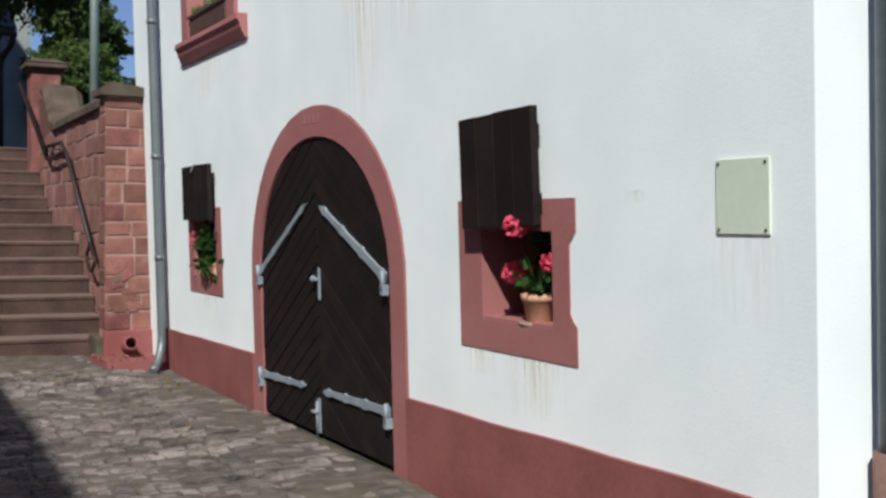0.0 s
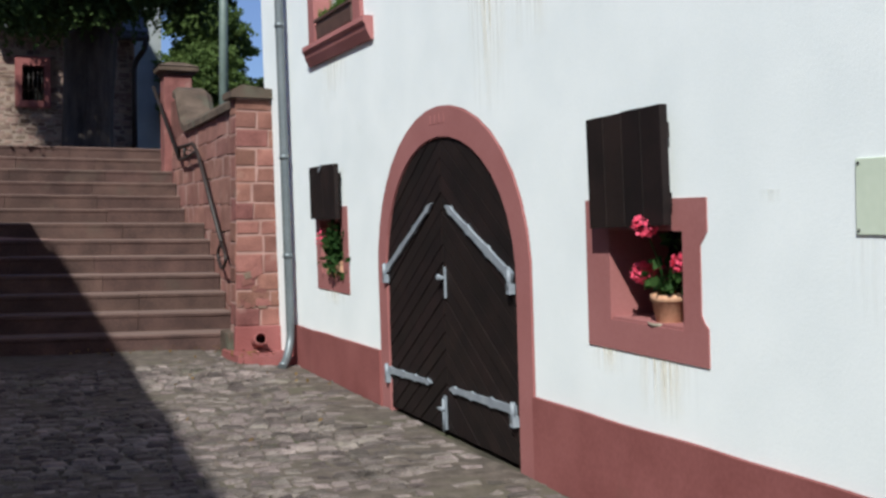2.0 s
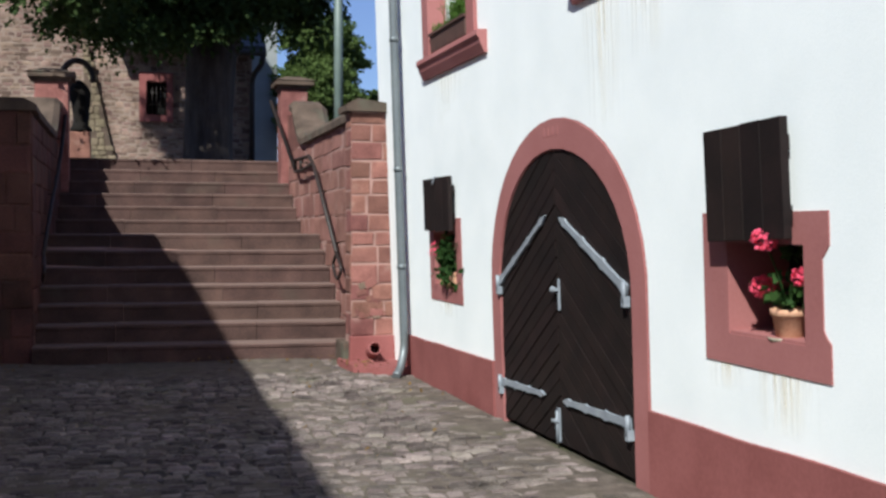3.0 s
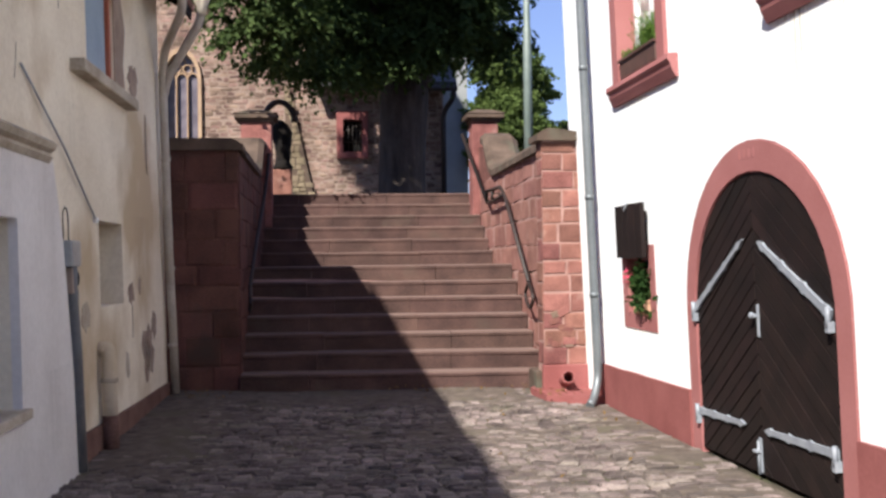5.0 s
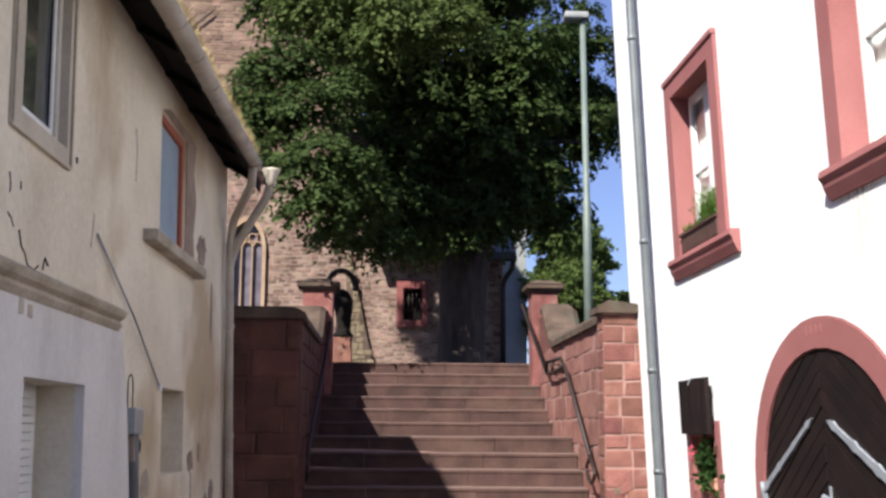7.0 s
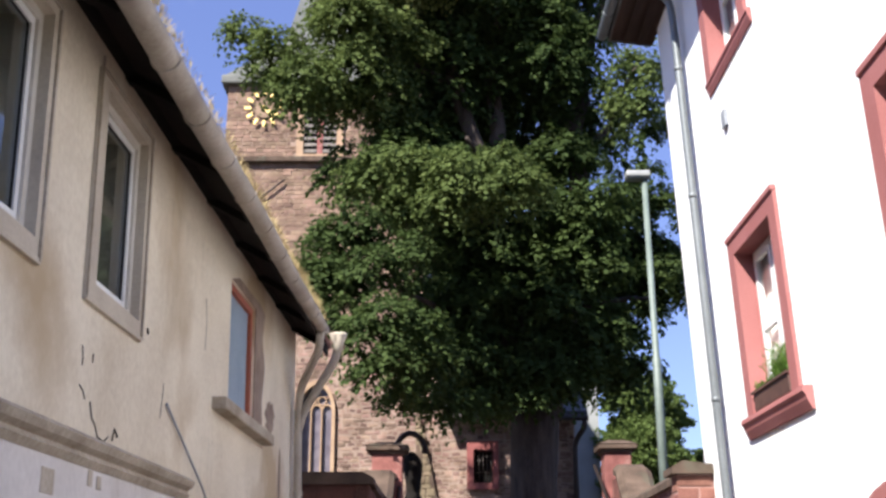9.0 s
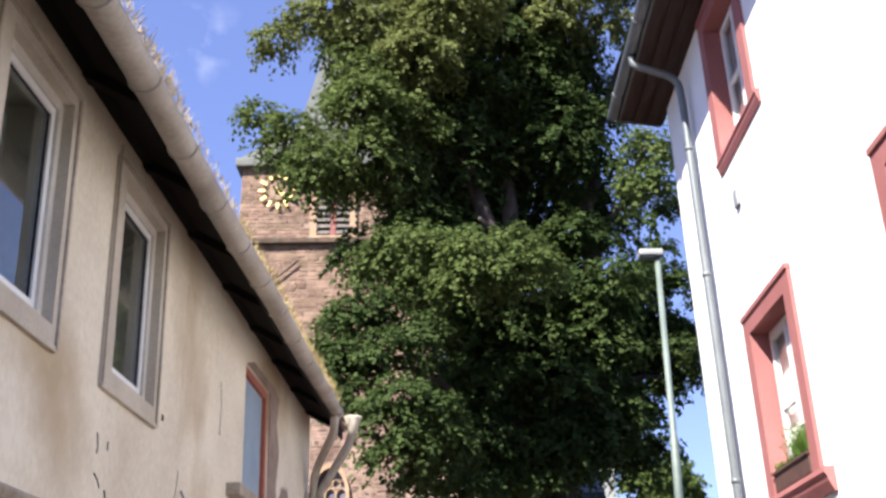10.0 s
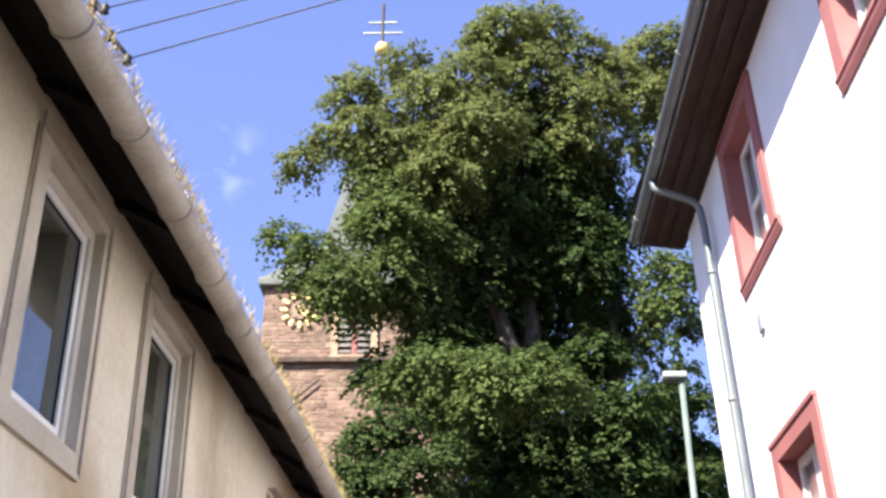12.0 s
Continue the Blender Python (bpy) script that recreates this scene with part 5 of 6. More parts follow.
TREE = thing("linden_tree", None, "tall leafy linden tree with a dark trunk before the church", "tree")
rt = random.Random(21)
bm = bmesh.new()
tube(bm, [(1.52, 19, 1.9), (1.52, 19, 2.15), (1.52, 19, 2.5), (1.54, 19, 3.2), (1.57, 19, 4.0), (1.60, 19, 4.5)], [0.52, 0.45, 0.41, 0.40, 0.42, 0.42], 16)
bark = part("trunk", bm, M_BARK, TREE, "thick dark grey bark trunk")
for a, b, r0, r1 in [((1.55, 19, 4.3), (0.95, 18.9, 7.4), 0.33, 0.24), ((1.75, 19, 4.3), (2.6, 19.6, 7.6), 0.30, 0.22), ((2.6, 19.6, 7.5), (2.65, 19.6, 11.8), 0.22, 0.15), ((2.65, 19.6, 11.6), (2.3, 19.0, 15.6), 0.15, 0.04), ((0.95, 18.9, 7.3), (-0.3, 18.2, 13.5), 0.22, 0.05), ((0.95, 18.9, 7.3), (1.0, 18.8, 15.5), 0.2, 0.05), ((1.0, 18.9, 6.6), (-1.7, 17.6, 8.3), 0.12, 0.04), ((2.65, 19.6, 11.0), (4.2, 19.0, 15.2), 0.10, 0.03),
                     ((2.62, 19.6, 9.0), (3.8, 19.0, 11.2), 0.08, 0.03), ((2.3, 19.3, 6.4), (3.7, 18.8, 6.4), 0.08, 0.03), ((0.3, 18.5, 10.4), (-2.1, 17.7, 11.0), 0.09, 0.03), ((2.64, 19.6, 9.6), (1.4, 19.3, 13.2), 0.09, 0.03), ((-0.2, 18.3, 12.8), (-1.9, 17.8, 13.9), 0.06, 0.02), ((1.0, 18.8, 8.2), (0.4, 16.8, 8.6), 0.09, 0.03), ((1.3, 18.9, 5.6), (-0.9, 17.2, 6.2), 0.09, 0.03)]:
    bm = bmesh.new()
    limb(bm, a, b, r0, r1, 0.12, rt)
    part("limb", bm, M_BARK, TREE)


def leafy_sprays(boughs, seed, leaf, fill=1.0):
    """Drooping leafy twigs over the outside of each bough (x, y, z, radius); returns verts and faces of folded leaves."""
    g = np.random.default_rng(seed)
    vs = []
    for bx, by, bz, br in boughs:
        n = int(fill * 260 * br * br + 14)
        d = g.normal(0, 1, (n, 3))
        d[:, 2] = d[:, 2] * 0.8 + 0.25
        d /= np.linalg.norm(d, axis=1, keepdims=True)
        lump = 1 + 0.22 * np.sin(d[:, 0] * 5.1 + bx * 7) * np.cos(d[:, 2] * 4.3 + bz * 5) + 0.14 * np.sin(d[:, 1] * 9 + d[:, 2] * 8 + bx * 3)
        start = d * (br * g.uniform(0.35, 1.0, n) ** 0.55 * lump)[:, None]
        start[:, 2] *= 0.78
        start += (bx, by, bz)
        out = d.copy()
        out[:, 2] = out[:, 2] * 0.4 + 0.1
        out += g.normal(0, 0.35, (n, 3))
        out /= np.linalg.norm(out, axis=1, keepdims=True)
        length = g.uniform(0.20, 0.42, n)
        side = np.cross(out, (0, 0, 1.0))
        side /= np.linalg.norm(side, axis=1, keepdims=True) + 1e-6
        for k in range(13):
            s = (k + 0.5) / 13
            p = start + out * (length * s)[:, None]
            p[:, 2] -= length * 0.75 * s * s
            p = p + g.normal(0, 0.028, (n, 3))
            ax = out * 0.55 + side * (0.8 if k % 2 else -0.8) * g.uniform(0.5, 1.1, (n, 1)) + g.normal(0, 0.25, (n, 3))
            ax[:, 2] -= g.uniform(0.35, 1.0, n)
            ax /= np.linalg.norm(ax, axis=1, keepdims=True)
            up = d * 0.55 + g.normal(0, 0.33, (n, 3))
            up[:, 2] += 0.8
            b = np.cross(up, ax)
            b /= np.linalg.norm(b, axis=1, keepdims=True) + 1e-6
            nrm = np.cross(ax, b)
            z = (leaf * g.uniform(0.65, 1.2, n))[:, None]
            vs.append(np.stack([p, p + ax * z * 0.42 + b * z * 0.45 + nrm * z * 0.10, p + ax * z * 1.08, p + ax * z * 0.42 - b * z * 0.45 + nrm * z * 0.10], 1).reshape(-1, 3))
    v = np.concatenate(vs)
    i = np.arange(len(v) // 4)[:, None] * 4
    return v, np.concatenate([i + [0, 1, 2], i + [0, 2, 3]], 1).reshape(-1, 3)


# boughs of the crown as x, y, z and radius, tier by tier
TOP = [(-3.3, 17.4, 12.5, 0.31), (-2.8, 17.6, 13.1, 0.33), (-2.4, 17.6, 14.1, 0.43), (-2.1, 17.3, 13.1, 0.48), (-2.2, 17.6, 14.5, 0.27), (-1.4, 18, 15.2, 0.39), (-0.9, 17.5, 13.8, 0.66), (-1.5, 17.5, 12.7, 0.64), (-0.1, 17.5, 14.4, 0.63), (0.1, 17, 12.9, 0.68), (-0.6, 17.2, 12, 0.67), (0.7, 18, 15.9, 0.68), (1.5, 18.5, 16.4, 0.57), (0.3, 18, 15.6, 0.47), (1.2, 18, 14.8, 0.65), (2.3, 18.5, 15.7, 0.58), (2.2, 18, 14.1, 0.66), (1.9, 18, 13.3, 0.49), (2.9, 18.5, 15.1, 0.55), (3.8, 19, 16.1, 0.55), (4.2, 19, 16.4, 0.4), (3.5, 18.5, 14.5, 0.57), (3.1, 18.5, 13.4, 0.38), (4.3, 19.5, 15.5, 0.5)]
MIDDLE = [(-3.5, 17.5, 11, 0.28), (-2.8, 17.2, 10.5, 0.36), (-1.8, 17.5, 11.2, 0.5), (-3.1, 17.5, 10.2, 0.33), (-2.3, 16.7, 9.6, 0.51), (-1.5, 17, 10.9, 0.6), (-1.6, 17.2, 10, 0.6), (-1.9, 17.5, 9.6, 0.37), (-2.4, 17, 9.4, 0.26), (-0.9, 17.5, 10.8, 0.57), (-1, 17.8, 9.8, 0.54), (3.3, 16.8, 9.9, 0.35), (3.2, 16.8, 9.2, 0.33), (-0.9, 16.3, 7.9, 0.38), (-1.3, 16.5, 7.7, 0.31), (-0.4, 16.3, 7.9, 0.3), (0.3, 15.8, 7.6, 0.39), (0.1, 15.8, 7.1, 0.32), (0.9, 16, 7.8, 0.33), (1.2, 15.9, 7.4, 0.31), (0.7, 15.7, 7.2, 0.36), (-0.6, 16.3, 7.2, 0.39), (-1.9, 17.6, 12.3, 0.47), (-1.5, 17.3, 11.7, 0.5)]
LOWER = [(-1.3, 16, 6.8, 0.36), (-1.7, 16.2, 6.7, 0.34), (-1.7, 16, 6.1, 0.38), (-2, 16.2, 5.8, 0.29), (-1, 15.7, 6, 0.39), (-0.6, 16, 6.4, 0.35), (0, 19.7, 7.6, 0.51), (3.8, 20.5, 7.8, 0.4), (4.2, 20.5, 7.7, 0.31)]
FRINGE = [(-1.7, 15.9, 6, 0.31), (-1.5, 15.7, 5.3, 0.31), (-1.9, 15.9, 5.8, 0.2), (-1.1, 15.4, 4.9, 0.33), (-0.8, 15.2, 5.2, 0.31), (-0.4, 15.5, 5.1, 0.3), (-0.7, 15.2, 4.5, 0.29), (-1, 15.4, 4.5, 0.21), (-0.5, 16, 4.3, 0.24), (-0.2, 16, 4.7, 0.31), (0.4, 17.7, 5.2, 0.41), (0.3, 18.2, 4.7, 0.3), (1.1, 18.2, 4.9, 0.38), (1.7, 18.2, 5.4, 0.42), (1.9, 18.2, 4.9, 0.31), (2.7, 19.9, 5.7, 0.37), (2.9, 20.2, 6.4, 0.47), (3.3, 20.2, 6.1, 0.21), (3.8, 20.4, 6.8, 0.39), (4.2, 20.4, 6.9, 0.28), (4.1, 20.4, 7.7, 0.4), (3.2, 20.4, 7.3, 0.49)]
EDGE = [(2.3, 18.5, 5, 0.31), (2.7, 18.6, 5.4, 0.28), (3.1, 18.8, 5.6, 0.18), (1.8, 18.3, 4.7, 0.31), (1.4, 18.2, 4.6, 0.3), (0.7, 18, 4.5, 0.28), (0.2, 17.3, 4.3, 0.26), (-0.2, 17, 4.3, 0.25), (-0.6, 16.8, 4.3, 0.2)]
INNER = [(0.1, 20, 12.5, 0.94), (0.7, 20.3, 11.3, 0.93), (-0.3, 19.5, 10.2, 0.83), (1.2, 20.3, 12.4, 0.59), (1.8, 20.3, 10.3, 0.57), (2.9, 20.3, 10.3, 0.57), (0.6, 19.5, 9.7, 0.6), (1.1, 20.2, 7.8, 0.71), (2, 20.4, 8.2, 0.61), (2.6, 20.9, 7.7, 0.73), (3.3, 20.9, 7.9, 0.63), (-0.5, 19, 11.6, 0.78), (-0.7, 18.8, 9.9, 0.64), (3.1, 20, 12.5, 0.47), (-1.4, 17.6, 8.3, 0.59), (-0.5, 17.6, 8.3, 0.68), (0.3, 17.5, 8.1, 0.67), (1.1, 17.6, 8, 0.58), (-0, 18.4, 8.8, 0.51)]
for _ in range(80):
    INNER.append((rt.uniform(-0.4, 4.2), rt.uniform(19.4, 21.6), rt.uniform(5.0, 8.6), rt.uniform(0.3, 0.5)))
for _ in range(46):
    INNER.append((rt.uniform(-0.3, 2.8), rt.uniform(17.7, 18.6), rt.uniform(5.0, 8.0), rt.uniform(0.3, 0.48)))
# extra inner boughs added to keep the sun off the lower right crown
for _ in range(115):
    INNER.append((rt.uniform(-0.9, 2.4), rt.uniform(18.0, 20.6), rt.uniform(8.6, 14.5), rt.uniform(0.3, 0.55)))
TWIGS = [(rt.uniform(2.2, 3.0), rt.uniform(18.6, 19.2), rt.uniform(7.5, 13.0), rt.uniform(0.12, 0.25)) for _ in range(26)] + [(rt.uniform(2.9, 4.7), rt.uniform(19.0, 20.2), rt.uniform(6.4, 11.0), rt.uniform(0.10, 0.2)) for _ in range(34)] + [(rt.uniform(1.2, 3.0), rt.uniform(19.4, 20.6), rt.uniform(10.0, 13.0), rt.uniform(0.10, 0.22)) for _ in range(26)]
# each tier takes its own lit or shaded leaf tone
for boughs, seed, leaf, fill, mat, label in ((TOP, 4, 0.078, 2.7, M_LEAF_TOP, "upper crown with seed bracts, its yellow-green raised for sun"), (MIDDLE, 5, 0.078, 2.7, M_LEAF_MID, "green leaves of the middle boughs"), (LOWER + FRINGE + EDGE, 6, 0.082, 2.5, M_LEAF, "lower crown of drooping sprays, its green darkened for shade"), (INNER, 7, 0.10, 1.1, M_LEAF, "inner leaves, their green darkened for shade"), (TWIGS, 8, 0.08, 1.0, M_LEAF, "thin outer twigs with the sky between them")):
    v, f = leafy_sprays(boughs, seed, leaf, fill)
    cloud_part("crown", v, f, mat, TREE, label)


def far_tree(name_label, x, y, z0, z1, r, seed, per):
    t = thing("tree", None, name_label, "tree", "far trees")
    q = random.Random(seed)
    b = bmesh.new()
    limb(b, (x, y, 2.0), (x, y, z1 - 1), 0.2, 0.05, 0.1, q)
    part("trunk", b, M_BARK, t)
    cl = []
    for _ in range(110):
        d = Vector((q.gauss(0, 1), q.gauss(0, 1), q.gauss(0, 1))).normalized() * q.uniform(0.35, 1.0)
        cl.append(((x + d.x * r, y + d.y * r, (z0 + z1) / 2 + d.z * (z1 - z0) / 2), q.uniform(0.5, 0.8) * r / 1.7))
    vv, ff = leaf_cloud(crown_points(cl, per, seed), 0.115, 0, seed, 0.8)
    cloud_part("crown", vv, ff, M_LEAF_FAR, t)


far_tree("rounded green tree beyond the churchyard", 7.2, 40, 3.6, 9.3, 1.55, 31, 1500)
far_tree("small dark tree far beyond the wall", 9.6, 42, 3.2, 7.2, 0.8, 32, 1500)

# ---- street lamp ----
LP = thing("street_lamp", None, "tall grey-green street lamp pole with flat white head", "street lamp")
part("pole", tube(bmesh.new(), [(3.06, 15.5, 1.9), (3.06, 15.5, 4.6), (3.06, 15.5, 4.62), (3.04, 15.5, 7.36)], [0.065, 0.06, 0.048, 0.042], 12), M_POLE, LP)
hb = boxed(2.76, 3.12, 15.38, 15.62, 7.36, 7.46, 0.03)
part("lamp_head", hb, M_LAMPGLASS, LP, "flat white lamp head")
part("lamp_lens", boxed(2.79, 3.02, 15.41, 15.59, 7.335, 7.362, 0.01), M_POLE, LP)

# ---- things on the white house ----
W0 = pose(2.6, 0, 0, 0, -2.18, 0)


def on_white(x, y, z):
    return W0 @ Matrix.Translation((x, y, z))


sg = thing("wall_sign", on_white(-0.006, 2.645, 1.378), "blank pale green metal sign screwed to the white wall", "sign")
part("plate", boxed(-0.001, 0.006, -0.116, 0.116, -0.118, 0.118, 0.002), M_PLAQUE, sg)
for sy in (-0.102, 0.102):
    for sz in (-0.104, 0.104):
        part("screw", tube(bmesh.new(), [(-0.005, sy, sz), (0.0, sy, sz)], 0.0045, 8), M_RAIL, sg)


def leaves_at(name, centres, size, mat, parent, seed, spread, flat=0.5):
    v, f = leaf_cloud(centres, size, spread, seed, flat)
    return tagged(cloud_part(name, v, f, mat, parent), kind="stuff")


gp = thing("potted_geranium", on_white(0.075, 3.915, 0.873) @ Matrix.Scale(0.98, 4), "pink-red geranium in a terracotta pot in the hatch", "potted plant")
part("pot", lathe(bmesh.new(), [(0.052, 0.0), (0.058, 0.005), (0.072, 0.095), (0.08, 0.098), (0.082, 0.125), (0.074, 0.127), (0.068, 0.11), (0.01, 0.11)], (0, 0, 0), 20), M_TERRACOTTA, gp, "terracotta pot")
part("saucer", lathe(bmesh.new(), [(0.06, -0.012), (0.085, -0.008), (0.095, 0.008), (0.088, 0.009), (0.07, 0.0)], (0, 0, 0), 20), M_DIRTY, gp)
bm = bmesh.new()
heads = [(-0.14, -0.04, 0.415), (-0.05, 0.125, 0.215), (-0.04, -0.165, 0.265), (-0.03, 0.04, 0.25)]
for h in heads:
    tube(bm, curve_points([(0, 0, 0.1), (h[0] * 0.5, h[1] * 0.4, h[2] * 0.7), h]), 0.004, 6)
part("stems", bm, M_LEAF_POT, gp)
gl = random.Random(4)
leaves_at("leaves", [(gl.gauss(-0.02, 0.045), gl.gauss(0, 0.07), 0.15 + abs(gl.gauss(0, 0.06))) for _ in range(60)] + [(gl.gauss(-0.0, 0.03), gl.gauss(-0.09, 0.05), gl.gauss(0.36, 0.02)) for _ in range(22)], 0.05, M_LEAF_POT, gp, 5, 0.01)
for h, r in zip(heads, (0.048, 0.048, 0.045, 0.02)):
    q = []
    for _ in range(120):
        d = Vector((gl.gauss(0, 1), gl.gauss(0, 1), gl.gauss(0, 1))).normalized()
        q.append((h[0] + d.x * r, h[1] + d.y * r, h[2] + d.z * r * 0.85))
    leaves_at("flower_head", q, 0.024, M_PETAL, gp, 6, 0.003)

hp = thing("hanging_plant", on_white(0.04, 8.42, 0.86), "leafy hanging plant with tiny red flowers in the small hatch", "potted plant")
part("trough", boxed(-0.06, 0.10, -0.20, 0.22, -0.005, 0.12, 0.015), M_TERRACOTTA, hp)
leaves_at("leaves", [(-0.05 + gl.gauss(0, 0.03), gl.gauss(-0.03, 0.11), 0.21 + gl.gauss(0, 0.09) - 0.2 * max(0, gl.random() - 0.7)) for _ in range(420)], 0.055, M_LEAF_POT, hp, 8, 0.01)
leaves_at("flowers", [(-0.07 + gl.gauss(0, 0.02), 0.28 + gl.gauss(0, 0.05), 0.30 + gl.gauss(0, 0.07)) for _ in range(26)], 0.028, M_PETAL, hp, 9, 0.01)

wb = thing("window_box", on_white(0.05, 8.20, 2.735), "dark brown planter with green tufts on the window sill", "planter")
part("trough", boxed(-0.075, 0.085, -0.46, 0.46, 0.0, 0.15, 0.012), M_BOXBROWN, wb)
part("rim", plate([rect(-0.47, 0.47, -0.095, 0.095), rect(-0.44, 0.44, -0.07, 0.07)], 0.135, 0.155), M_BOXBROWN, wb).matrix_basis = Matrix(((0, 0, 1, 0.005), (0, 1, 0, 0), (1, 0, 0, 0), (0, 0, 0, 1)))


def tuft(parent, cy, top, width, count, seed):
    g = random.Random(seed)
    vv, ff = [], []
    for _ in range(count):
        bx, by = g.gauss(0.0, 0.03), cy + g.gauss(0, width * 0.5)
        lean = Vector((g.gauss(0, 0.25), g.gauss(0, 0.3), 1)).normalized()
        ln = top * g.uniform(0.55, 1.0)
        side = lean.orthogonal().normalized() * 0.006
        side.rotate(Euler((0, 0, g.uniform(0, 6.3))))
        a = Vector((bx, by, 0.12))
        for s in range(5):
            p = a + lean * ln * (0.3 + 0.7 * s / 5)
            tw = Vector((g.gauss(0, 1), g.gauss(0, 1), 0.8)).normalized() * 0.035
            o = len(vv)
            vv += [tuple(p - side), tuple(p + side), tuple(p + tw)]
            ff.append((o, o + 1, o + 2))
        o = len(vv)
        vv += [tuple(a - side * 0.5), tuple(a + side * 0.5), tuple(a + lean * ln)]
        ff.append((o, o + 1, o + 2))
    tagged(cloud_part("tuft", vv, ff, M_BUSH, parent), "feathery bright green tuft", kind="stuff")


tuft(wb, -0.20, 0.34, 0.16, 240, 3)
tuft(wb, -0.05, 0.24, 0.12, 120, 4)
tuft(wb, 0.22, 0.12, 0.16, 120, 5)
tuft(wb, 0.40, 0.10, 0.06, 60, 6)

# rust runs below the sills
for y, z, w, h in ((3.85, 0.735, 0.24, 0.26), (4.28, 0.735, 0.15, 0.12), (5.45, 2.60, 0.28, 0.75), (4.95, 2.60, 0.22, 0.45), (8.3, 2.57, 0.4, 0.3), (8.5, 0.725, 0.3, 0.12), (8.2, 5.62, 0.4, 0.4), (5.3, 5.66, 0.4, 0.5)):
    st = mesh_part("rust_stain", [(-0.004, y - w, z - h), (-0.004, y + w, z - h), (-0.004, y + w, z), (-0.004, y - w, z), (-0.0035, y, z - h / 2)], [(0, 1, 2, 3)], M_RUN, WH, "faint rusty dirt runs")
    st.visible_shadow = False
st = mesh_part("dirt_stain", [(-0.004, 2.40, 0.95), (-0.004, 2.85, 0.95), (-0.004, 2.85, 1.26), (-0.004, 2.40, 1.26), (-0.0035, 2.6, 1.1)], [(0, 1, 2, 3)], M_SOOT, WH, "grey dirt runs")
st.visible_shadow = False

st = mesh_part("dirt_stain", [(-0.004, 3.10, 1.36), (-0.004, 3.24, 1.36), (-0.004, 3.24, 1.41), (-0.004, 3.10, 1.41), (-0.0035, 3.17, 1.38)], [(0, 1, 2, 3)], M_SOOT, WH, "faint grey smudge")
st.visible_shadow = False

# ---- things on the beige house ----
L0 = LH.matrix_world.copy()


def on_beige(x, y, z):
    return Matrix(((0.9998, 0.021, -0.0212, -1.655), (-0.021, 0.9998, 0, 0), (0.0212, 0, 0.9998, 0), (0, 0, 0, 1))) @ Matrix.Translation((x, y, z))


def blotch(y, z, ry, rz, seed, mat, label=""):
    """An uneven patch where plaster has fallen: a shallow plate with a broken outline and a raised plaster lip."""
    g = random.Random(seed)
    n = 18
    lp = [(y + ry * (1 + g.uniform(-0.35, 0.3)) * math.cos(2 * math.pi * k / n), z + rz * (1 + g.uniform(-0.3, 0.3)) * math.sin(2 * math.pi * k / n)) for k in range(n)]
    part("plaster_patch", plate([lp], 0.004, -0.004), mat, LH, label)


blotch(9.60, 2.84, 0.22, 0.15, 1, M_BARE, "bare red-brown patch where plaster fell")
blotch(9.95, 0.52, 0.26, 0.24, 2, M_BARE, "flaking bare patch")
blotch(9.93, 0.50, 0.15, 0.16, 3, M_PLASTER)
blotch(9.24, 1.06, 0.12, 0.09, 4, M_BARE)
blotch(9.62, 1.12, 0.05, 0.07, 5, M_BARE)
blotch(10.15, 2.38, 0.05, 0.22, 6, M_BARE)
blotch(10.3, 0.75, 0.12, 0.12, 7, M_BARE)
blotch(9.0, 0.5, 0.08, 0.1, 8, M_DIRTY)
blotch(7.6, 0.95, 0.14, 0.10, 9, M_DIRTY)
blotch(6.5, 1.8, 0.12, 0.05, 10, M_BARE)
blotch(6.68, 1.84, 0.07, 0.06, 11, M_BARE)


def crack(pts, w=0.006):
    part("crack", tube(bmesh.new(), [(0.001, y, z) for y, z in pts], w * 0.65, 5), M_OLDWOOD, LH)


crack([(4.93, 2.19), (4.97, 2.12), (5.02, 2.10), (5.06, 2.05), (5.16, 2.04), (5.22, 2.07)], 0.007)
crack([(5.28, 2.06), (5.31, 2.12), (5.36, 2.09)], 0.009)
crack([(4.78, 2.42), (4.80, 2.36), (4.79, 2.33)], 0.006)
crack([(4.93, 2.41), (4.93, 2.37)], 0.006)
crack([(4.78, 2.24), (4.83, 2.22), (4.86, 2.19)], 0.006)
crack([(7.1, 2.9), (7.12, 3.1), (7.08, 3.25)], 0.003)
crack([(6.1, 2.3), (6.15, 2.5)], 0.003)
crack([(9.26, 0.97), (9.27, 0.8), (9.25, 0.7)], 0.005)
crack([(10.16, 2.6), (10.13, 2.3), (10.17, 2.1)], 0.006)
crack([(6.3, 0.5), (6.32, 0.3), (6.30, 0.15)], 0.003)
for y, z, w, h in ((4.36, 1.78, 0.07, 0.05), (4.86, 1.84, 0.03, 0.035), (4.98, 1.83, 0.03, 0.03)):
    part("socket_hole", boxed(0.044, 0.054, y - w, y + w, z - h, z + h, 0.004), M_DIRTY, LH)
part("hole_dot", boxed(-0.01, 0.004, 5.76, 5.79, 2.70, 2.73), M_OLDWOOD, LH)

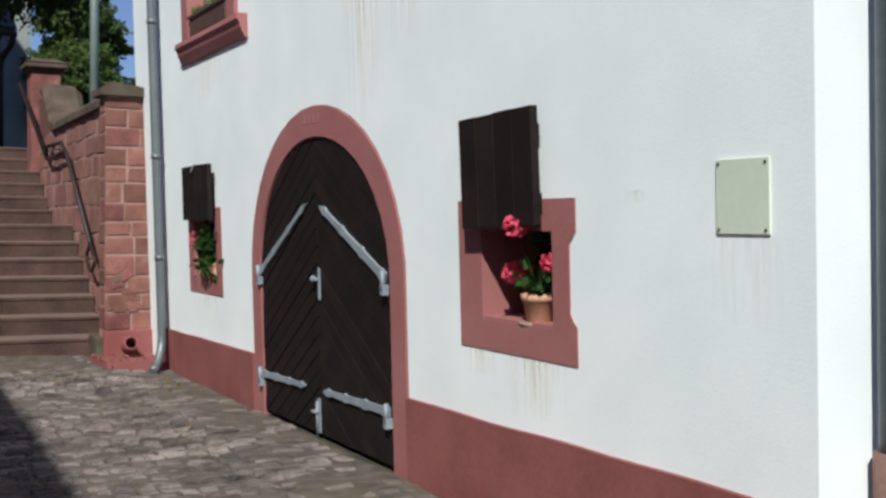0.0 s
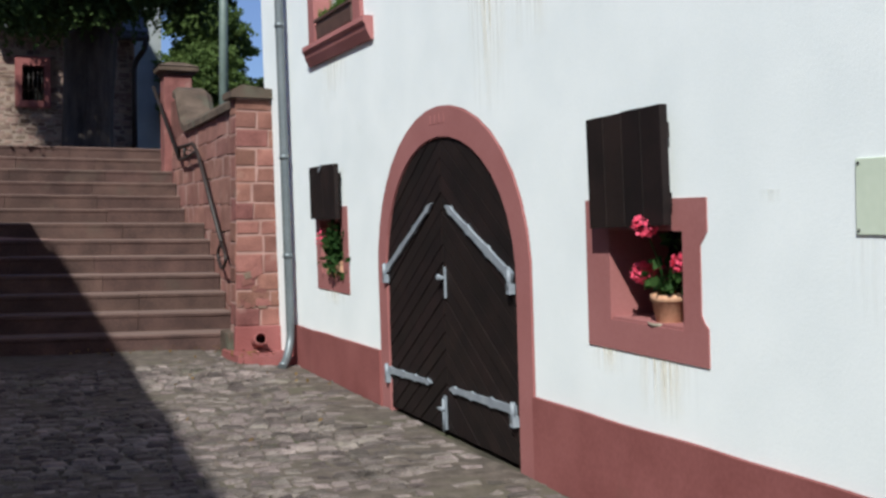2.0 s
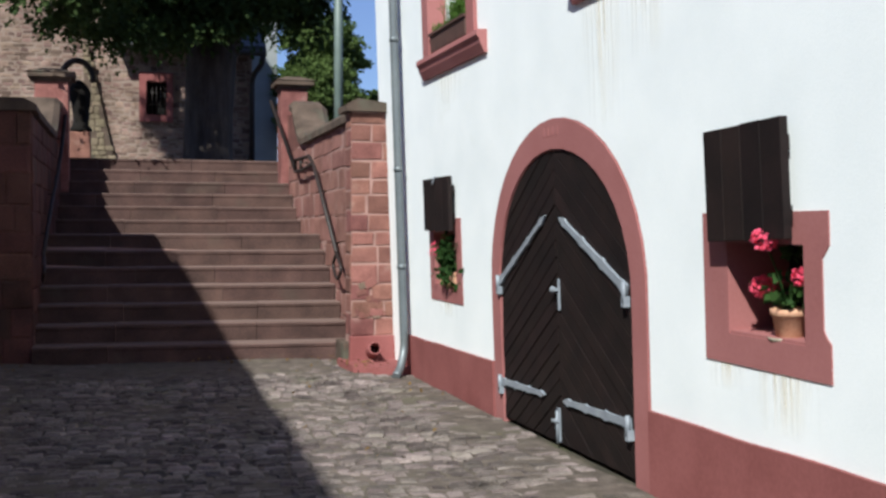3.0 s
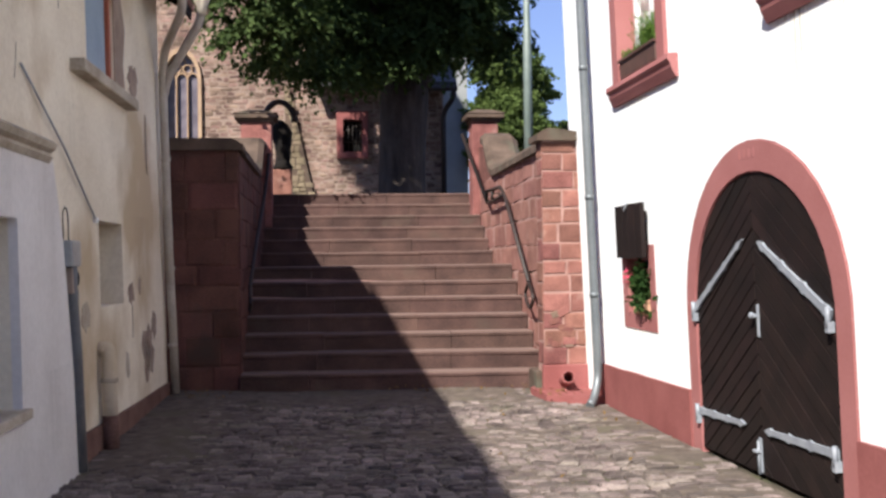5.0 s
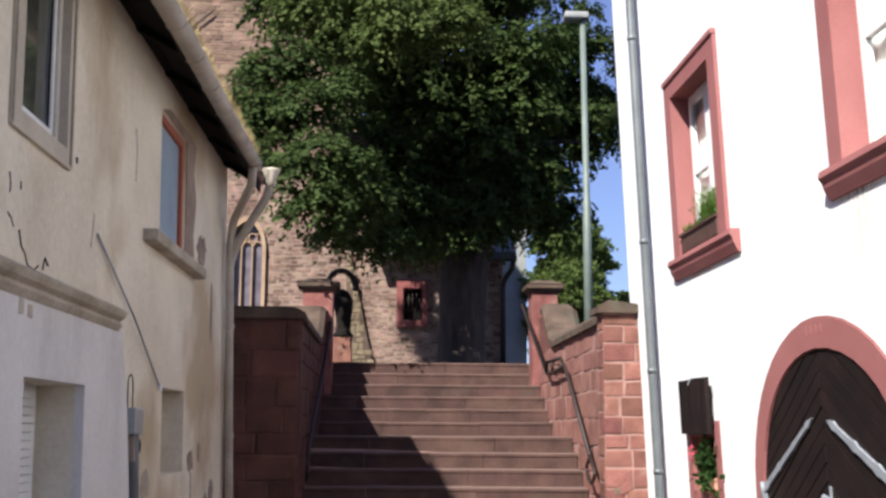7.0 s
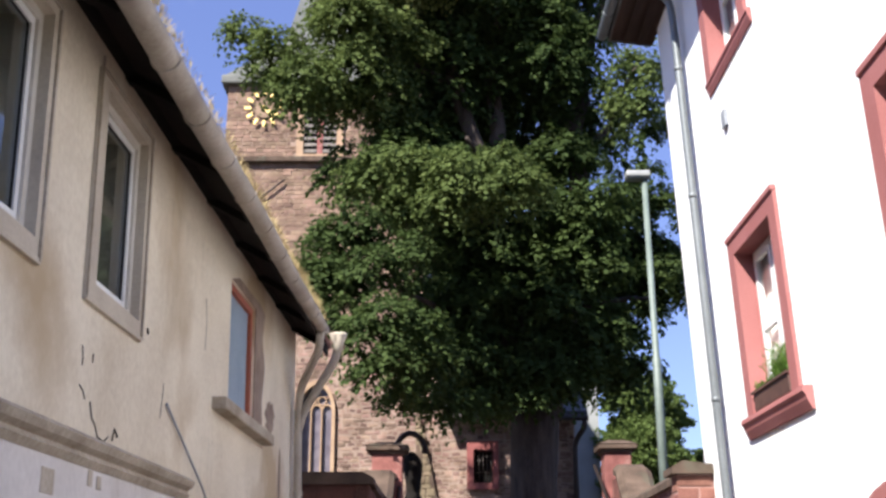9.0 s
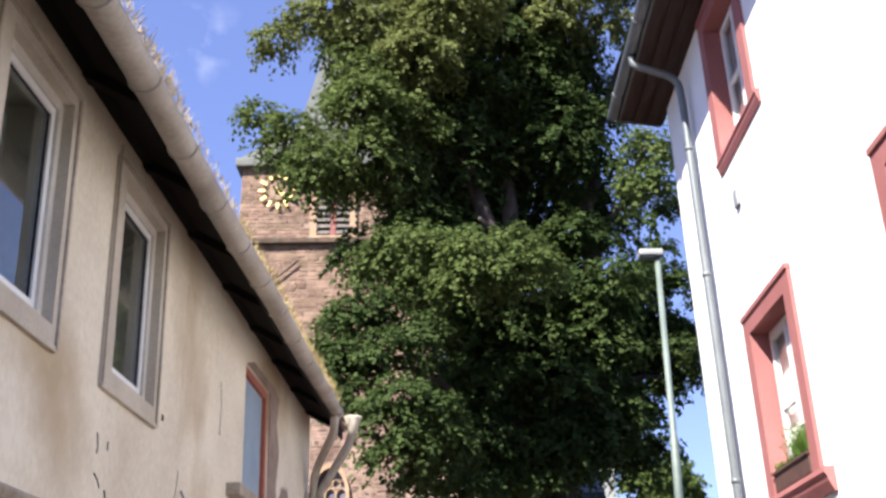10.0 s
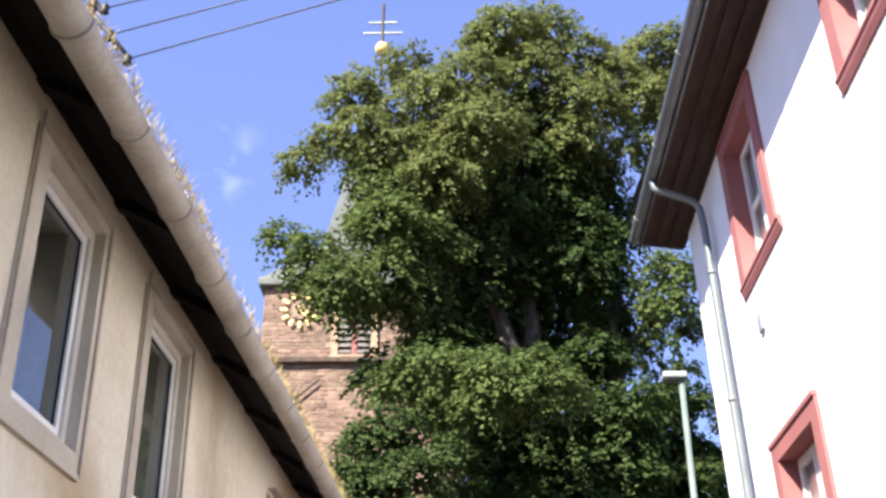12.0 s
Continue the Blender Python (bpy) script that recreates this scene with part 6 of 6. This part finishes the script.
for x, y, z, w, h in ((0.005, 7.3, 2.35, 0.5, 0.6), (0.005, 9.0, 2.52, 0.7, 0.9), (0.005, 6.3, 3.6, 0.5, 1.0), (0.005, 9.8, 1.7, 0.6, 0.9), (0.005, 7.0, 3.6, 0.4, 0.7), (0.005, 9.7, 3.6, 0.6, 0.7), (0.055, 6.5, 1.88, 0.35, 0.8), (0.055, 5.5, 1.88, 0.6, 0.34), (0.055, 6.6, 0.7, 0.4, 0.7)):
    st = mesh_part("dirt_stain", [(x, y - w, z - h), (x, y + w, z - h), (x, y + w, z), (x, y - w, z), (x + 0.0005, y, z - h / 2)], [(0, 1, 2, 3)], M_GRIME, LH, "olive-grey dirt runs on the plaster")
    st.visible_shadow = False

cb = thing("wall_cable", on_beige(0, 0, 0), "grey cable stretched slanting over the plaster", "cable")
part("cable", tube(bmesh.new(), [(0.012, 6.19, 2.39), (0.035, 7.02, 2.01), (0.015, 7.92, 1.61)], 0.007, 8), M_IRON, cb)
part("clip", boxed(0, 0.03, 7.90, 7.96, 1.585, 1.625, 0.005), M_PVC, cb)
mb = thing("meter_box", on_beige(0.06, 6.99, 1.36), "small grey electricity box with cables on the plaster", "electrical box")
part("case", boxed(-0.05, 0.035, -0.11, 0.11, -0.075, 0.085, 0.012), M_LAMPGLASS, mb)
part("conduit", tube(bmesh.new(), [(0.0, -0.02, -0.07), (-0.005, 0.0, -0.25), (0.0, 0.05, -0.6), (0.0, 0.10, -1.35)], 0.038, 10), M_CONDUIT, mb, "grey conduit")
part("conduit", tube(bmesh.new(), [(0.0, 0.05, -0.22), (-0.01, 0.09, -0.5), (-0.01, 0.15, -1.34)], 0.026, 10), M_CONDUIT, mb)
part("loose_cable", tube(bmesh.new(), curve_points([(-0.03, -0.06, 0.08), (-0.02, -0.10, 0.26), (-0.02, -0.02, 0.30), (-0.02, 0.03, 0.24), (-0.02, 0.03, 0.08)]), 0.004, 6), M_CABLE, mb)
part("loose_cable", tube(bmesh.new(), curve_points([(-0.02, 0.0, -0.07), (0.02, 0.10, -0.11), (0.02, 0.08, -0.2), (-0.02, 0.0, -0.22)]), 0.006, 6), M_CABLE, mb)
part("junction", boxed(-0.03, 0.02, -0.06, 0.04, -0.24, -0.08, 0.01), M_BARE, mb)
sp = thing("standpipe", on_beige(0.07, 7.95, 0), "short rusty and cream painted pipe against the wall", "pipe")
part("upper_pipe", tube(bmesh.new(), curve_points([(-0.08, 0.02, 0.70), (-0.01, 0.02, 0.71), (0.0, 0.0, 0.64), (0.0, 0.0, 0.22)]), 0.052, 12), M_PLASTER, sp)
part("lower_pipe", tube(bmesh.new(), [(0.0, 0.0, 0.24), (0.0, -0.01, -0.02)], 0.058, 12), M_PLINTH, sp, "brown painted lower end")
part("collar", tube(bmesh.new(), [(0.0, 0.0, 0.47), (0.0, 0.0, 0.50)], 0.06, 12), M_DIRTY, sp)

# dry grass growing along the eave
g = random.Random(12)
vv, ff = [], []
for k in range(16000):
    y = g.uniform(0.5, 10.4)
    dens = 0.5 + 0.5 * noise.noise((y * 1.3, 0.2, 0.7))
    if g.random() > dens + 0.15:
        continue
    inb = g.uniform(0.02, 0.30)
    base = L0 @ Vector((0.43 - inb, y, 3.72 + 0.010 * (y - 3) + 0.075 + inb * 0.76))
    ln = g.uniform(0.02, 0.06) * (0.7 + 1.0 * dens)
    d = Vector((g.gauss(0.35, 0.5), g.gauss(0, 0.5), 1)).normalized() * ln
    s = Vector((g.gauss(0, 1), g.gauss(0, 1), 0)).normalized() * 0.003
    o = len(vv)
    vv += [tuple(base - s), tuple(base + s), tuple(base + d)]
    ff.append((o, o + 1, o + 2))
gr_ob = thing("eave_grass", None, "dry yellow grass and moss growing along the eave", "grass", kind="stuff")
cloud_part("blades", vv, ff, M_STRAW, gr_ob)

# overhead wires with their insulators on the roof
wr = thing("overhead_wires", None, "thin black overhead wires on a pole behind the roof", "wires")
for a, b in (((-7.59, 18.0, 16.07), (-4.87, 18.0, 16.95)), ((-7.14, 18.0, 15.43), (-2.83, 18.0, 16.90)), ((-7.81, 18.0, 16.78), (-7.06, 18.0, 17.0))):
    a, b = Vector(a), Vector(b)
    b = a + (b - a).normalized() * 26
    part("wire", tube(bmesh.new(), [a.lerp(b, s) for s in [k / 8 for k in range(9)]], 0.018, 6), M_CABLE, wr)
part("pole", tube(bmesh.new(), [(-8.1, 18.0, -0.03), (-8.1, 18.0, 16.95)], [0.14, 0.09], 10), M_BARK, wr)
part("cross_arm", tube(bmesh.new(), [(-8.25, 18.0, 16.9), (-7.1, 18.0, 15.45)], 0.045, 8), M_CABLE, wr)
for p in ((-7.59, 18.0, 16.07), (-7.14, 18.0, 15.43), (-7.81, 18.0, 16.78), (-8.06, 18.0, 16.9)):
    part("insulator", lathe(bmesh.new(), [(0.04, -0.16), (0.11, -0.10), (0.06, -0.03), (0.11, 0.03), (0.04, 0.13)], p, 10), M_CABLE, wr)

# ---- weathered post, shade put in its colour, with an iron arch behind the wall ----
sr = thing("stone_post", None, "weathered stone post on a red sandstone base, shaft near-black for shadow", "post")
part("base", boxed(-0.63, -0.33, 17.35, 17.65, TOPZ - 0.03, 2.75, 0.02), M_SANDSTONE, sr)
bm = lathe(bmesh.new(), [(0.15, 0), (0.18, 0.05), (0.12, 0.12), (0.10, 0.20), (0.12, 0.30), (0.135, 0.40), (0.15, 0.50), (0.15, 0.60), (0.13, 0.68), (0.10, 0.74), (0.04, 0.79)], (0, 0, 2.74), 14)
for v in bm.verts:
    up = v.co.z - 2.74
    v.co.x += -0.47 - 0.12 * max(0.0, up - 0.45) + 0.035 * noise.noise((v.co.x * 9, v.co.y * 9, up * 7))
    v.co.y += 17.5 + 0.03 * noise.noise((v.co.x * 8, up * 9, 3.0))
# near-black colour gives the shaft the shadow it stands in
part("shaft", bm, M_OLDWOOD, sr)
ia = thing("iron_arch", None, "dark curved iron arch over the path", "arch")
part("arch", tube(bmesh.new(), [(-0.53 + 0.24 * math.cos(a), 17.9, 3.55 + 0.33 * math.sin(a)) for a in [math.pi * k / 14 for k in range(15)]], 0.048, 8), M_RAIL, ia)
part("upright", tube(bmesh.new(), [(-0.77, 17.9, TOPZ - 0.03), (-0.77, 17.9, 3.56)], 0.04, 8), M_RAIL, ia)

# ---- paving ----
PV = thing("paving", None, "uneven grey-brown cobbles with earthy joints", "paving", kind="structure")
cob = block_shapes(14, 0.13, 0.10, 17, 0.06)
gp2 = random.Random(99)
near, far = [], []
y = 2.2
while y < FOOT + 0.25:
    rowh = gp2.uniform(0.075, 0.108)
    x = -1.75 + gp2.uniform(0, 0.1)
    while x < 2.58:
        band = x > 1.95 + 0.03 * (y - 6.7)
        w = gp2.uniform(0.09, 0.22) if band else gp2.uniform(0.08, 0.16)
        top = 0.012 * noise.noise((x * 0.8, y * 0.8, 0)) + gp2.uniform(-0.011, 0.010)
        kerb = abs(x + w / 2 - (2.0 + 0.045 * (y - 6.7))) < 0.06
        if x + w < 2.60 and not (y > 9.7 and x + w > 2.1):
            m = pose(x + w / 2, y + rowh / 2 + 0.07 * noise.noise((x * 0.9, y * 0.6, 7)), -0.05, gp2.uniform(-3, 3), gp2.uniform(-3, 3), gp2.uniform(-11, 11)) @ Matrix.Diagonal((w * gp2.uniform(0.82, 0.98), rowh * gp2.uniform(0.74, 1.0), 0.052 + top + (0.010 if kerb else 0), 1))
            (near if 5.0 < y < 6.6 and x > 0.2 else far).append(m)
        x += w
    y += rowh
lay("cobble", near + far, cob, M_COBBLE, PV, 300, "weathered cobbles of the lane")
# packed soil that fills the joints and buries the cobbles by the stairs and the old house
vv, ff = [], []
nx, ny = 62, 128
for j in range(ny + 1):
    for i in range(nx + 1):
        x, y = -1.74 + 4.3 * i / nx, 2.2 + (FOOT + 0.2 - 2.2) * j / ny
        z = -0.009 + 0.014 * noise.noise((x * 1.5, y * 1.5, 4)) + 0.005 * noise.noise((x * 7, y * 7, 1))
        z += 0.022 * min(1, max(0, (y - 9.6) / 0.9)) * (1 if x < 1.95 else 0.2) + 0.008 * min(1, max(0, (x - 2.02) / 0.1)) + 0.022 * min(1, max(0, (-0.55 - x) / 0.6)) * min(1, max(0, (y - 6.5) / 1.5))
        vv.append((x, y, z))
for j in range(ny):
    for i in range(nx):
        o = j * (nx + 1) + i
        ff.append((o, o + 1, o + nx + 2, o + nx + 1))
soil = mesh_part("soil", vv, ff, M_SOIL, PV, "packed earth between the cobbles")
soil.data.polygons.foreach_set("use_smooth", [True] * len(ff))
fl = random.Random(3)
lv_pts = [(fl.uniform(1.0, 2.5), fl.uniform(6, 11), 0.035) for _ in range(35)] + [(fl.gauss(2.25, 0.15), fl.gauss(10.0, 0.15), 0.075) for _ in range(40)] + [(fl.uniform(0.5, 2.2), fl.gauss(10.9, 0.1), 0.035) for _ in range(40)] + [(fl.gauss(-1.2, 0.2), fl.gauss(10.9, 0.3), 0.035) for _ in range(50)]
lv_ob = thing("fallen_leaves", None, "scattered dry yellow-brown leaves on the paving", "leaves", kind="stuff")
vv, ff = leaf_cloud(lv_pts, 0.03, 0.01, 14, 4.0)
cloud_part("leaves", vv, ff, M_FALLEN, lv_ob)
